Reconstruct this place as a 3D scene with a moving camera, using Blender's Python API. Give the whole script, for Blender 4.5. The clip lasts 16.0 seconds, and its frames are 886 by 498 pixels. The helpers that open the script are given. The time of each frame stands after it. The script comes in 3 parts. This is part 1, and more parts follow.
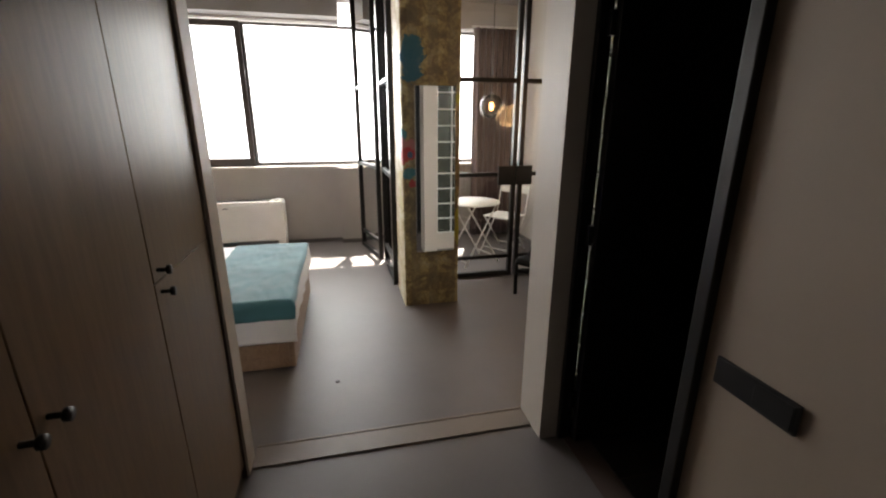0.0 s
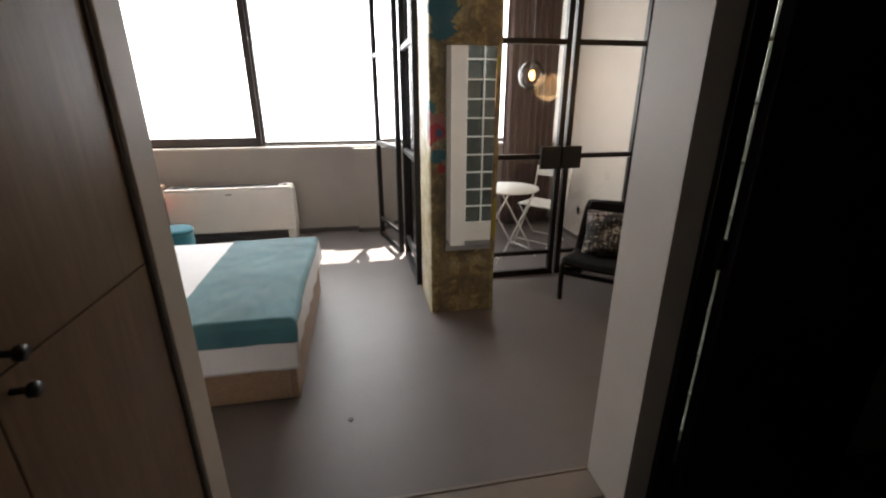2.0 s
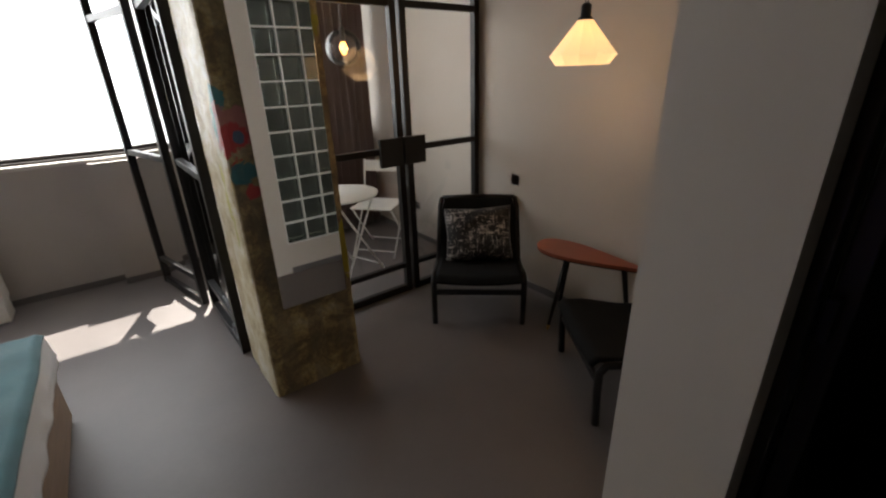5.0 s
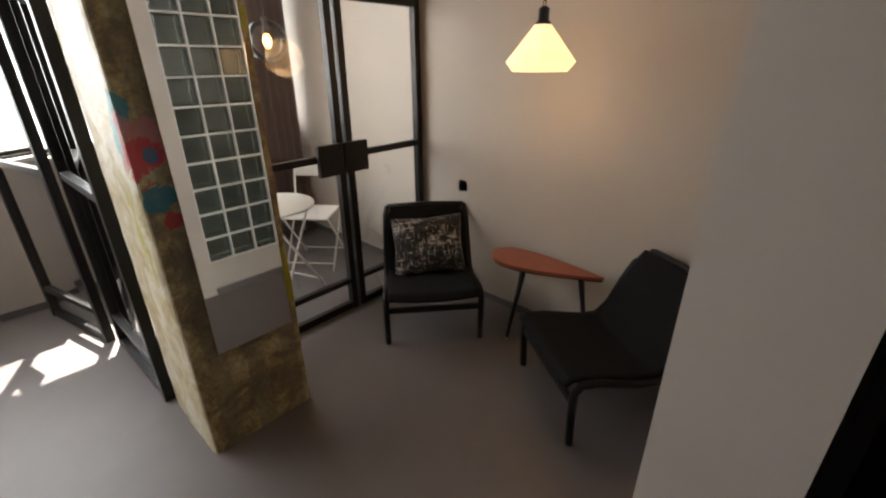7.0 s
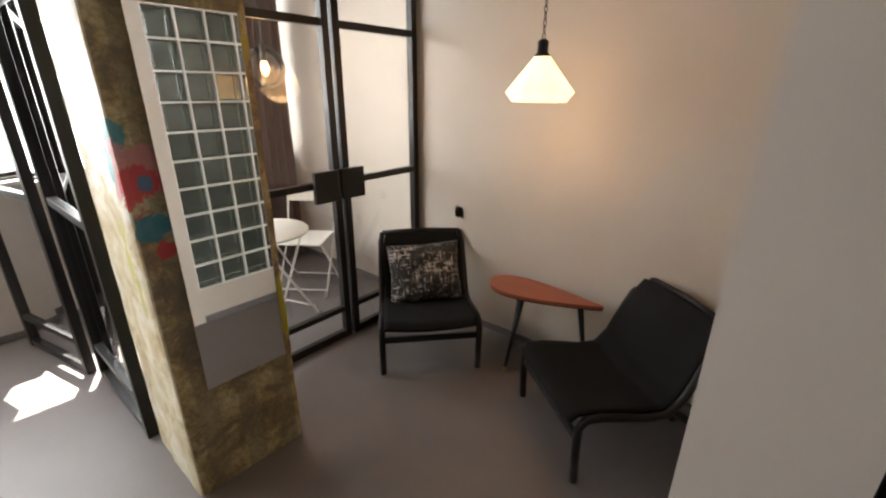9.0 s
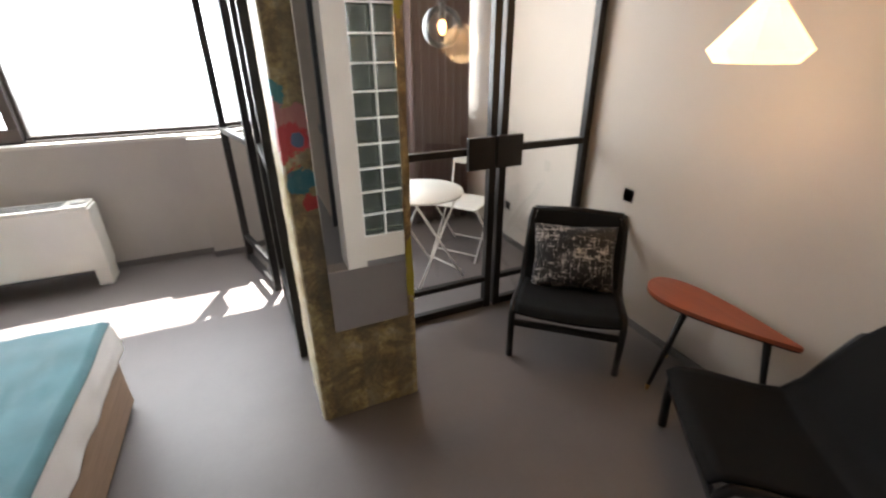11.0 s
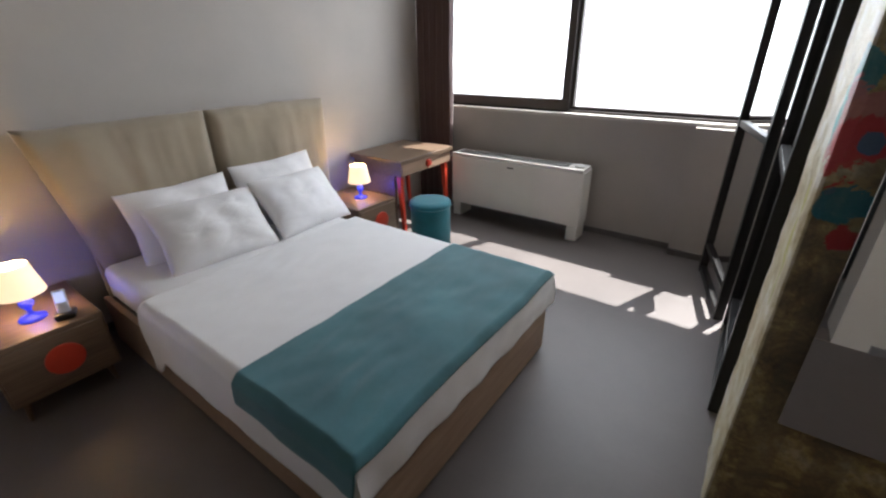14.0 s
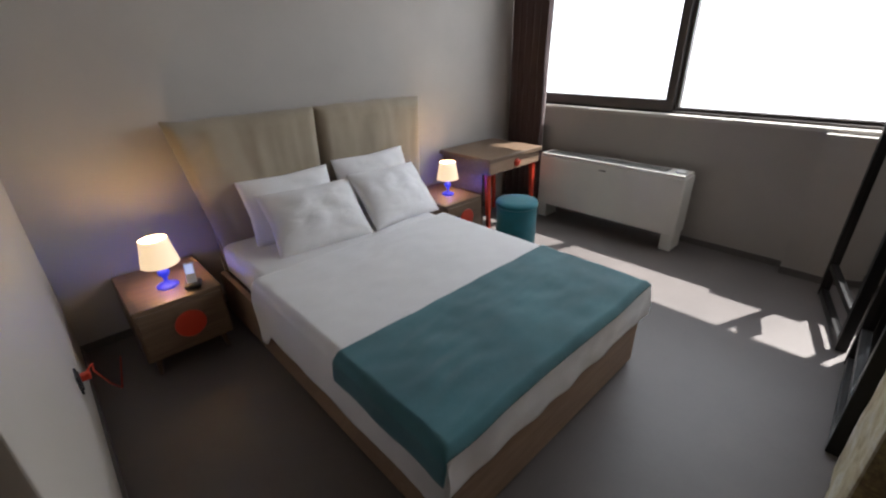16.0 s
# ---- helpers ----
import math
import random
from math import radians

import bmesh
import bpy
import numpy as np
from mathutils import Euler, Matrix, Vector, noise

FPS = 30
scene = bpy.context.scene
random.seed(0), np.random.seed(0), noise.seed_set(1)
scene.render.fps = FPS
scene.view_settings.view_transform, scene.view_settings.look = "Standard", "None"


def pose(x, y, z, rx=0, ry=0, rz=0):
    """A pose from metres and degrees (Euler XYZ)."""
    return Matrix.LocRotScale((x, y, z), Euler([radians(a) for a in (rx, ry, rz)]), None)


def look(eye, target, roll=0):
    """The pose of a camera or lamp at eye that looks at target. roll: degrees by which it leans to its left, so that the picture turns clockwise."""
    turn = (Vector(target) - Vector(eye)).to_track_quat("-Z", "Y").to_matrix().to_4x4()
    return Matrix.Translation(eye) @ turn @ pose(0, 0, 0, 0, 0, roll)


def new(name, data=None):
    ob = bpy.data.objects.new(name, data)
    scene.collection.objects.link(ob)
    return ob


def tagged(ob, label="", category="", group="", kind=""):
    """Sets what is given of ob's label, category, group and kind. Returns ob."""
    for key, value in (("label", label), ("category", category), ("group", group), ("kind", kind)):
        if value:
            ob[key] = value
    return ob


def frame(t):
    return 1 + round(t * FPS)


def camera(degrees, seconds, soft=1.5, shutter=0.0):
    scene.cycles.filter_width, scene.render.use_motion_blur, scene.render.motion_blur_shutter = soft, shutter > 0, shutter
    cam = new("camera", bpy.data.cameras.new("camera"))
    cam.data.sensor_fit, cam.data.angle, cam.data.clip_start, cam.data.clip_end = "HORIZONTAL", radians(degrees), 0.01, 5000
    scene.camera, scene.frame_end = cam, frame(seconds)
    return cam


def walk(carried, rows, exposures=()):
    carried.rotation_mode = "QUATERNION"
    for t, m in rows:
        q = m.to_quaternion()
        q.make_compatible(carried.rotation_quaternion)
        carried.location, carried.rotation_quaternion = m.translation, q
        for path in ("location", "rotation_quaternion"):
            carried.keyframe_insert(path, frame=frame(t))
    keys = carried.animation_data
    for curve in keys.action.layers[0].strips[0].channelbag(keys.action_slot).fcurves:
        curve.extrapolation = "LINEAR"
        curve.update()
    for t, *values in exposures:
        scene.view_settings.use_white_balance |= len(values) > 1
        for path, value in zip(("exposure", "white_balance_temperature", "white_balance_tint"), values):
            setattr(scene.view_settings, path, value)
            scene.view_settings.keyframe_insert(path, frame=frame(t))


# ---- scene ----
cam = camera(92.0, 16.0, soft=2.2, shutter=0.3)
# seconds, eye, target, roll
PATH = [
    (0, (-0.001, -0.053, 1.587), (0.425, 1.813, 1.006), 0.2),
    (0.5, (0.009, 0.034, 1.576), (0.428, 1.888, 0.954), 0.6),
    (1, (0.019, 0.238, 1.552), (0.386, 2.09, 0.893), -0.5),
    (1.5, (0.037, 0.401, 1.548), (0.329, 2.256, 0.861), -0.5),
    (2, (0.018, 0.574, 1.537), (0.36, 2.427, 0.866), -0.1),
    (2.5, (0.014, 0.732, 1.554), (0.451, 2.562, 0.875), -0.9),
    (3, (0.094, 0.953, 1.553), (0.525, 2.78, 0.861), -0.4),
    (3.5, (0.131, 1.113, 1.546), (0.6, 2.929, 0.852), 0.4),
    (4, (0.065, 1.245, 1.486), (0.84, 2.96, 0.808), -0.5),
    (6.5, (0.148, 1.707, 1.599), (1.399, 3.024, 0.763), -0.9),
    (7, (0.12, 1.746, 1.587), (1.473, 2.984, 0.789), -0.4),
    (7.5, (0.093, 1.782, 1.604), (1.501, 2.995, 0.865), 0.1),
    (8, (0.065, 1.794, 1.589), (1.516, 2.996, 0.919), 0.1),
    (10.5, (0.321, 1.826, 1.616), (1.342, 3.335, 0.791), 0.3),
    (11, (0.37, 1.823, 1.6), (1.1, 3.48, 0.751), -0.4),
    (11.5, (0.32, 1.868, 1.569), (0.807, 3.628, 0.753), -0.3),
    (12, (0.25, 1.96, 1.509), (0.5, 3.776, 0.708), 0.2),
    (12.5, (0.256, 2.056, 1.536), (0.189, 3.866, 0.686), -0.9),
    (13, (0.285, 2.09, 1.531), (-0.254, 3.806, 0.657), 0.5),
    (13.5, (0.303, 2.079, 1.514), (-0.572, 3.652, 0.642), -0.6),
    (14, (0.315, 2.061, 1.521), (-0.763, 3.516, 0.672), -0.9),
    (14.5, (0.305, 2.044, 1.523), (-0.883, 3.418, 0.684), -1.8),
    (15, (0.289, 2.029, 1.525), (-0.94, 3.358, 0.675), -1.8),
    (15.5, (0.273, 2.007, 1.529), (-1.014, 3.284, 0.684), -1.7),
    (16, (0.252, 1.986, 1.531), (-1.072, 3.22, 0.679), -1.4),
]
walk(cam, [(t, look(eye, target, roll)) for t, eye, target, roll in PATH],
     exposures=[(0.0, 2.52, 6850, 10), (2.0, 2.32, 6650, 10), (3.5, 1.75, 6575, 10), (4.0, 1.52, 6550, 10), (6.5, 1.95, 6700, 10), (8.0, 2.84, 6800, 10), (10.5, 2.92, 6400, 10), (11.0, 2.92, 6367, 10), (12.0, 2.67, 6300, 10), (13.0, 2.37, 6100, 10), (13.5, 1.92, 6108, 10), (14.0, 1.59, 6117, 10), (16.0, 1.24, 6150, 10)])

# ---- light ----
world = bpy.data.worlds.new("sky")
scene.world = world
world.use_nodes = True
wn = world.node_tree
sky = wn.nodes.new("ShaderNodeTexSky")
sky.sky_type = "NISHITA"
sky.sun_disc = False
sky.sun_elevation = radians(54.5)
SUN_FROM = Vector((0.40, 1.0, 0.0)).normalized()
sky.sun_rotation = math.atan2(SUN_FROM.x, SUN_FROM.y)
wn.links.new(sky.outputs[0], wn.nodes["Background"].inputs[0])
wn.nodes["Background"].inputs[1].default_value = 0.08

sun = new("sun", bpy.data.lights.new("sun", "SUN"))
sun.data.energy, sun.data.angle, sun.data.color = 5.0, radians(0.53), (1.0, 0.95, 0.88)
up = math.tan(radians(54.5))
sun.matrix_world = look((SUN_FROM.x * 10, SUN_FROM.y * 10, 10 * up), (0, 0, 0))


def area_lamp(name, m, sx, sy, power, color):
    lamp = new(name, bpy.data.lights.new(name, "AREA"))
    lamp.data.shape, lamp.data.size, lamp.data.size_y = "RECTANGLE", sx, sy
    lamp.data.energy, lamp.data.color = power, color
    lamp.matrix_world = m
    return lamp


def point_lamp(name, at, power, color, radius):
    lamp = new(name, bpy.data.lights.new(name, "POINT"))
    lamp.data.energy, lamp.data.color, lamp.data.shadow_soft_size = power, color, radius
    lamp.location = at
    return lamp


# daylight in the window's opening
for name, x, wide, power in (("bedroom_daylight", -1.06, 2.95, 15), ("sunroom_daylight", 1.02, 1.10, 2.0)):
    daylight = area_lamp(name, look((x, 5.98, 1.90), (x, 4.4, 0.55)), wide, 1.6, power, (0.95, 0.98, 1.0))
    daylight.data.spread = radians(150)
WARM = (1.0, 0.62, 0.30)
point_lamp("pendant_bulb_light", (2.0, 2.855, 1.63), 0.8, WARM, 0.14)
point_lamp("globe_bulb_light", (1.585, 4.57, 1.72), 0.7, WARM, 0.03)
LAMPS = ((-2.245, 2.275), (-2.275, 4.415))
for lx, ly in LAMPS:
    point_lamp("bedside_bulb_light", (lx, ly, 0.65), 1.6, (1.0, 0.60, 0.26), 0.03)
    point_lamp("bedside_base_light", (lx, ly, 0.43), 0.6, (0.05, 0.10, 1.0), 0.02)


# ---- materials ----
def nodes_of(name):
    m = bpy.data.materials.new(name)
    m.use_nodes = True
    return m, m.node_tree.nodes, m.node_tree.links, m.node_tree.nodes["Principled BSDF"]


def coords(nd, ln, scale=(1, 1, 1), kind="Object"):
    tc, mp = nd.new("ShaderNodeTexCoord"), nd.new("ShaderNodeMapping")
    mp.inputs["Scale"].default_value = scale
    ln.new(tc.outputs[kind], mp.inputs[0])
    return mp.outputs[0]


def noise_tex(nd, ln, vec, scale, detail=4.0, rough=0.55, distortion=0.0):
    n = nd.new("ShaderNodeTexNoise")
    n.inputs["Scale"].default_value, n.inputs["Detail"].default_value = scale, detail
    n.inputs["Roughness"].default_value, n.inputs["Distortion"].default_value = rough, distortion
    ln.new(vec, n.inputs["Vector"])
    return n.outputs["Fac"]


def ramp(nd, ln, fac, stops):
    r = nd.new("ShaderNodeValToRGB")
    e = r.color_ramp.elements
    while len(e) < len(stops):
        e.new(0.5)
    for el, (p, c) in zip(e, stops):
        el.position, el.color = p, (*c, 1) if len(c) == 3 else c
    ln.new(fac, r.inputs[0])
    return r.outputs[0]


def mix(nd, ln, fac, a, b, blend="MIX"):
    m = nd.new("ShaderNodeMix")
    m.data_type, m.blend_type = "RGBA", blend
    for sock, v in ((m.inputs[0], fac), (m.inputs[6], a), (m.inputs[7], b)):
        if isinstance(v, (int, float)):
            sock.default_value = v
        elif isinstance(v, tuple):
            sock.default_value = (*v, 1)
        else:
            ln.new(v, sock)
    return m.outputs[2]


def calc(nd, ln, op, a, b=0.0, c=0.0):
    m = nd.new("ShaderNodeMath")
    m.operation = op
    for sock, v in zip(m.inputs, (a, b, c)):
        if isinstance(v, (int, float)):
            sock.default_value = v
        else:
            ln.new(v, sock)
    return m.outputs[0]


def bump(nd, ln, bsdf, height, strength, dist=0.01):
    b = nd.new("ShaderNodeBump")
    b.inputs["Strength"].default_value, b.inputs["Distance"].default_value = strength, dist
    ln.new(height, b.inputs["Height"])
    ln.new(b.outputs[0], bsdf.inputs["Normal"])


def plain(name, color, rough=0.5, metal=0.0, vary=0.12, big=2.5, fine=60.0, bumpy=0.1, dist=0.002, sheen=0.0, stretch=(1, 1, 1), spec=0.5):
    """A surface with blotches at one scale and grain at another."""
    m, nd, ln, bs = nodes_of(name)
    v = coords(nd, ln, stretch)
    a, g = noise_tex(nd, ln, v, big, 5), noise_tex(nd, ln, v, fine, 3)
    lo, hi = tuple(c * (1 - vary) for c in color), tuple(min(1, c * (1 + vary)) for c in color)
    base = ramp(nd, ln, a, ((0.3, lo), (0.7, hi)))
    base = mix(nd, ln, vary * 0.8, base, ramp(nd, ln, g, ((0.35, lo), (0.65, hi))))
    ln.new(base, bs.inputs["Base Color"])
    rr = calc(nd, ln, "MULTIPLY_ADD", a, 0.16, rough - 0.08)
    ln.new(rr, bs.inputs["Roughness"])
    bs.inputs["Metallic"].default_value = metal
    bs.inputs["Specular IOR Level"].default_value = spec
    if sheen:
        bs.inputs["Sheen Weight"].default_value = sheen
    if bumpy:
        bump(nd, ln, bs, g, bumpy, dist)
    return m


def wood(name, dark, light, axis=1, rough=0.5, tight=26.0):
    m, nd, ln, bs = nodes_of(name)
    st = [tight, tight, tight]
    st[axis] = 1.4
    v = coords(nd, ln, tuple(st))
    g = noise_tex(nd, ln, v, 1.0, 6, 0.65, 1.2)
    f = noise_tex(nd, ln, v, 4.5, 3, 0.6)
    big = noise_tex(nd, ln, coords(nd, ln), 1.8, 3)
    c = ramp(nd, ln, g, ((0.28, dark), (0.72, light)))
    c = mix(nd, ln, 0.25, c, ramp(nd, ln, f, ((0.4, dark), (0.6, light))))
    c = mix(nd, ln, calc(nd, ln, "MULTIPLY", big, 0.35), c, dark)
    ln.new(c, bs.inputs["Base Color"])
    ln.new(calc(nd, ln, "MULTIPLY_ADD", g, 0.2, rough - 0.1), bs.inputs["Roughness"])
    bump(nd, ln, bs, f, 0.12, 0.002)
    return m


def glass(name, tint=(1, 1, 1), gloss=0.02, base=0.04):
    """A thin pane: clear, with the mirror image that glass gives."""
    m, nd, ln, bs = nodes_of(name)
    nd.remove(bs)
    t, g, mx, fr = (nd.new("ShaderNodeBsdfTransparent"), nd.new("ShaderNodeBsdfGlossy"), nd.new("ShaderNodeMixShader"), nd.new("ShaderNodeFresnel"))
    t.inputs[0].default_value = (*tint, 1)
    g.inputs["Roughness"].default_value = gloss
    fr.inputs[0].default_value = 1.4
    ln.new(calc(nd, ln, "ADD", fr.outputs[0], base), mx.inputs[0])
    ln.new(t.outputs[0], mx.inputs[1])
    ln.new(g.outputs[0], mx.inputs[2])
    ln.new(mx.outputs[0], nd["Material Output"].inputs[0])
    return m


def glowing(name, color, strength, base=None):
    m, nd, ln, bs = nodes_of(name)
    bs.inputs["Base Color"].default_value = (*(base or color), 1)
    bs.inputs["Emission Color"].default_value = (*color, 1)
    bs.inputs["Emission Strength"].default_value = strength
    return m


PLASTER = plain("plaster", (0.43, 0.40, 0.368), 0.75, vary=0.09, big=1.3, fine=90, bumpy=0.08)
PLASTER_WHITE = plain("white_wall_paint", (0.49, 0.44, 0.38), 0.52, vary=0.06, big=1.1, fine=110, bumpy=0.06)
HALL_PAINT = plain("warm_hall_paint", (0.36, 0.285, 0.225), 0.65, vary=0.08, big=1.3, fine=90, bumpy=0.08)
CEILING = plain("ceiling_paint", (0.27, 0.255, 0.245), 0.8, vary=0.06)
FLOOR = plain("resin_floor", (0.142, 0.123, 0.115), 0.48, vary=0.13, big=1.7, fine=45, bumpy=0.05, dist=0.003)
DARK_TILE = plain("dark_tile", (0.03, 0.027, 0.025), 0.35, vary=0.2)
GROUT = plain("grout", (0.11, 0.075, 0.06), 0.8)
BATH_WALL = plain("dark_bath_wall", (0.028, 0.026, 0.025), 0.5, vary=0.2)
BLACK_STEEL = plain("black_steel", (0.016, 0.015, 0.015), 0.38, 0.4, vary=0.25, fine=150, bumpy=0.04)
BLACK_PLASTIC = plain("black_plastic", (0.015, 0.015, 0.016), 0.35, vary=0.15)
ALU = plain("dark_aluminium", (0.07, 0.06, 0.055), 0.42, 0.55, vary=0.12)
SILL = plain("sill_stone", (0.55, 0.52, 0.48), 0.5, vary=0.1, fine=140)
WHITE_METAL = plain("white_enamel", (0.74, 0.72, 0.67), 0.38, vary=0.05, big=3, bumpy=0.03)
WHITE_PLASTIC = plain("white_plastic", (0.78, 0.77, 0.74), 0.35, vary=0.04)
GREY_SLOT = plain("dark_slot", (0.06, 0.06, 0.06), 0.6)
WARD = wood("wardrobe_laminate", (0.12, 0.072, 0.038), (0.225, 0.148, 0.085), 2, 0.34, 14)
WALNUT = wood("walnut_veneer", (0.11, 0.07, 0.045), (0.23, 0.155, 0.10), 1, 0.42, 30)
BED_WOOD = wood("bed_oak", (0.24, 0.155, 0.10), (0.42, 0.29, 0.20), 1, 0.5, 24)
TABLE_WOOD = wood("red_brown_veneer", (0.21, 0.05, 0.022), (0.33, 0.09, 0.04), 1, 0.32, 26)
RED = plain("red_lacquer", (0.62, 0.055, 0.025), 0.4, vary=0.08)
TRIM = plain("painted_trim", (0.40, 0.34, 0.29), 0.5, vary=0.1)
STRIP = plain("threshold_strip", (0.20, 0.16, 0.13), 0.45, vary=0.12)
SKIRT = plain("grey_skirting", (0.13, 0.12, 0.115), 0.5)
SHEET = plain("white_cotton", (0.80, 0.79, 0.80), 0.85, vary=0.03, big=5, fine=350, bumpy=0.25, sheen=0.2)
TEAL = plain("teal_fleece", (0.050, 0.155, 0.185), 0.9, vary=0.30, big=3.2, fine=260, bumpy=0.5, sheen=0.3)
POUF = plain("teal_velvet", (0.008, 0.14, 0.18), 0.75, vary=0.2, big=9, fine=300, bumpy=0.3, sheen=0.2)
BEIGE = plain("beige_linen", (0.34, 0.285, 0.21), 0.9, vary=0.1, big=3, fine=420, bumpy=0.4, sheen=0.25)
CURTAIN = plain("mauve_curtain", (0.135, 0.085, 0.08), 0.88, vary=0.12, big=3, fine=300, bumpy=0.3, sheen=0.3)
BLACK_CLOTH = plain("black_canvas", (0.010, 0.0105, 0.011), 0.85, vary=0.25, big=5, fine=400, bumpy=0.4, spec=0.12)
BLACK_WOOD = plain("black_stained_wood", (0.010, 0.009, 0.009), 0.42, vary=0.2, fine=90, spec=0.3)
BRASS = plain("brass", (0.55, 0.36, 0.14), 0.3, 0.9)
MORTAR = plain("white_mortar", (0.68, 0.66, 0.62), 0.6, vary=0.05)
PHONE_BODY = plain("phone_plastic", (0.5, 0.52, 0.58), 0.3)
PANE = glass("window_glass")
PARTITION_GLASS = glass("partition_glass", (0.95, 0.96, 0.95), 0.015, 0.10)
GLOBE_GLASS = glass("clear_globe_glass", (0.97, 0.95, 0.92), 0.02, 0.05)
BLOCK_GLASS = glass("glass_block", (0.90, 0.93, 0.86), 0.10, 0.05)
nd, ln = BLOCK_GLASS.node_tree.nodes, BLOCK_GLASS.node_tree.links
milk, blend = nd.new("ShaderNodeBsdfDiffuse"), nd.new("ShaderNodeMixShader")
milk.inputs[0].default_value = (0.30, 0.34, 0.31, 1)
blend.inputs[0].default_value = 0.10
ln.new(nd["Mix Shader"].outputs[0], blend.inputs[1])
ln.new(milk.outputs[0], blend.inputs[2])
ln.new(blend.outputs[0], nd["Material Output"].inputs[0])
SHADE_GLOW = glowing("lit_opal_shade", (1.0, 0.70, 0.40), 0.36, (0.8, 0.75, 0.62))
PENDANT_GLOW = glowing("lit_pleated_shade", (1.0, 0.68, 0.38), 0.125, (0.8, 0.74, 0.62))
BULB_GLOW = glowing("bulb_filament", (1.0, 0.42, 0.09), 3.0)
BLUE_GLOW = glowing("blue_glass_base", (0.03, 0.06, 0.95), 0.14, (0.02, 0.03, 0.5))
SCREEN_GLOW = glowing("lit_screen", (0.55, 0.62, 0.95), 0.26)
OUTSIDE = glowing("bright_outdoors", (1.0, 1.0, 0.985), 1.0)

MIRROR, nd, ln, bs = nodes_of("mirror_silver")
bs.inputs["Base Color"].default_value = (0.86, 0.87, 0.86, 1)
bs.inputs["Metallic"].default_value, bs.inputs["Roughness"].default_value = 1.0, 0.015


def column_paint():
    """Bare shuttered concrete with old ochre paint, and graffiti on its edge."""
    m, nd, ln, bs = nodes_of("column_concrete")
    v = coords(nd, ln)
    sep = nd.new("ShaderNodeSeparateXYZ")
    ln.new(v, sep.inputs[0])
    x, y, z = sep.outputs
    a = noise_tex(nd, ln, v, 7, 8, 0.7, 0.6)
    b = noise_tex(nd, ln, v, 38, 6, 0.75)
    c = noise_tex(nd, ln, v, 2.2, 4, 0.6)
    base = ramp(nd, ln, a, ((0.34, (0.12, 0.092, 0.055)), (0.47, (0.27, 0.20, 0.10)), (0.54, (0.46, 0.36, 0.16)), (0.66, (0.55, 0.48, 0.30))))
    speck = ramp(nd, ln, b, ((0.47, (0, 0, 0)), (0.56, (1, 1, 1))))
    base = mix(nd, ln, calc(nd, ln, "MULTIPLY", speck, 0.38), base, (0.10, 0.075, 0.05))
    # board marks
    bands = calc(nd, ln, "FRACT", calc(nd, ln, "MULTIPLY_ADD", x, 6.4, calc(nd, ln, "MULTIPLY", c, 0.12)))
    dull = ramp(nd, ln, bands, ((0.42, (0, 0, 0)), (0.47, (1, 1, 1)), (0.93, (1, 1, 1)), (0.97, (0, 0, 0))))
    base = mix(nd, ln, calc(nd, ln, "MULTIPLY", dull, 0.45), base, (0.17, 0.145, 0.10))
    # pale flaking paint on the side that faces the bed
    side = calc(nd, ln, "LESS_THAN", x, 0.012)
    pale = ramp(nd, ln, a, ((0.33, (0.38, 0.28, 0.13)), (0.47, (0.58, 0.50, 0.30)), (0.60, (0.72, 0.68, 0.58))))
    base = mix(nd, ln, side, base, pale)

    def blob(cy, cz, ry, rz, col, base, axis, wob=0.9):
        d = calc(nd, ln, "POWER", calc(nd, ln, "DIVIDE", calc(nd, ln, "SUBTRACT", axis, cy), ry), 2.0)
        e = calc(nd, ln, "POWER", calc(nd, ln, "DIVIDE", calc(nd, ln, "SUBTRACT", z, cz), rz), 2.0)
        s = calc(nd, ln, "ADD", calc(nd, ln, "ADD", d, e), calc(nd, ln, "MULTIPLY", calc(nd, ln, "SUBTRACT", a, 0.5), wob * 4))
        k = calc(nd, ln, "LESS_THAN", s, 1.0)
        return mix(nd, ln, calc(nd, ln, "MULTIPLY", k, 0.85), base, col)

    run = calc(nd, ln, "SUBTRACT", x, y)  # goes round the edge
    for cu, cz, ru, rz, col in ((0.09, 2.03, 0.10, 0.16, (0.01, 0.14, 0.22)), (0.0, 1.46, 0.05, 0.06, (0.03, 0.25, 0.30)),
                                (0.02, 1.34, 0.12, 0.10, (0.50, 0.20, 0.20)), (0.04, 1.29, 0.06, 0.09, (0.55, 0.04, 0.05)),
                                (0.065, 1.31, 0.022, 0.03, (0.02, 0.17, 0.30)), (0.07, 1.17, 0.055, 0.05, (0.01, 0.18, 0.24)),
                                (0.085, 1.08, 0.03, 0.035, (0.50, 0.03, 0.04)), (-0.07, 1.36, 0.035, 0.07, (0.05, 0.33, 0.36)),
                                (0.462, 0.70, 0.022, 0.14, (0.42, 0.38, 0.02)), (0.455, 1.75, 0.02, 0.06, (0.42, 0.40, 0.03)),
                                (-0.14, 1.05, 0.03, 0.12, (0.50, 0.46, 0.08)), (-0.10, 0.88, 0.03, 0.10, (0.45, 0.42, 0.10))):
        base = blob(cu, cz, ru, rz, col, base, run, 1.5)
    ln.new(base, bs.inputs["Base Color"])
    ln.new(calc(nd, ln, "MULTIPLY_ADD", a, 0.35, 0.28), bs.inputs["Roughness"])
    bump(nd, ln, bs, calc(nd, ln, "ADD", calc(nd, ln, "MULTIPLY", a, 0.7), calc(nd, ln, "MULTIPLY", b, 0.5)), 0.7, 0.012)
    return m


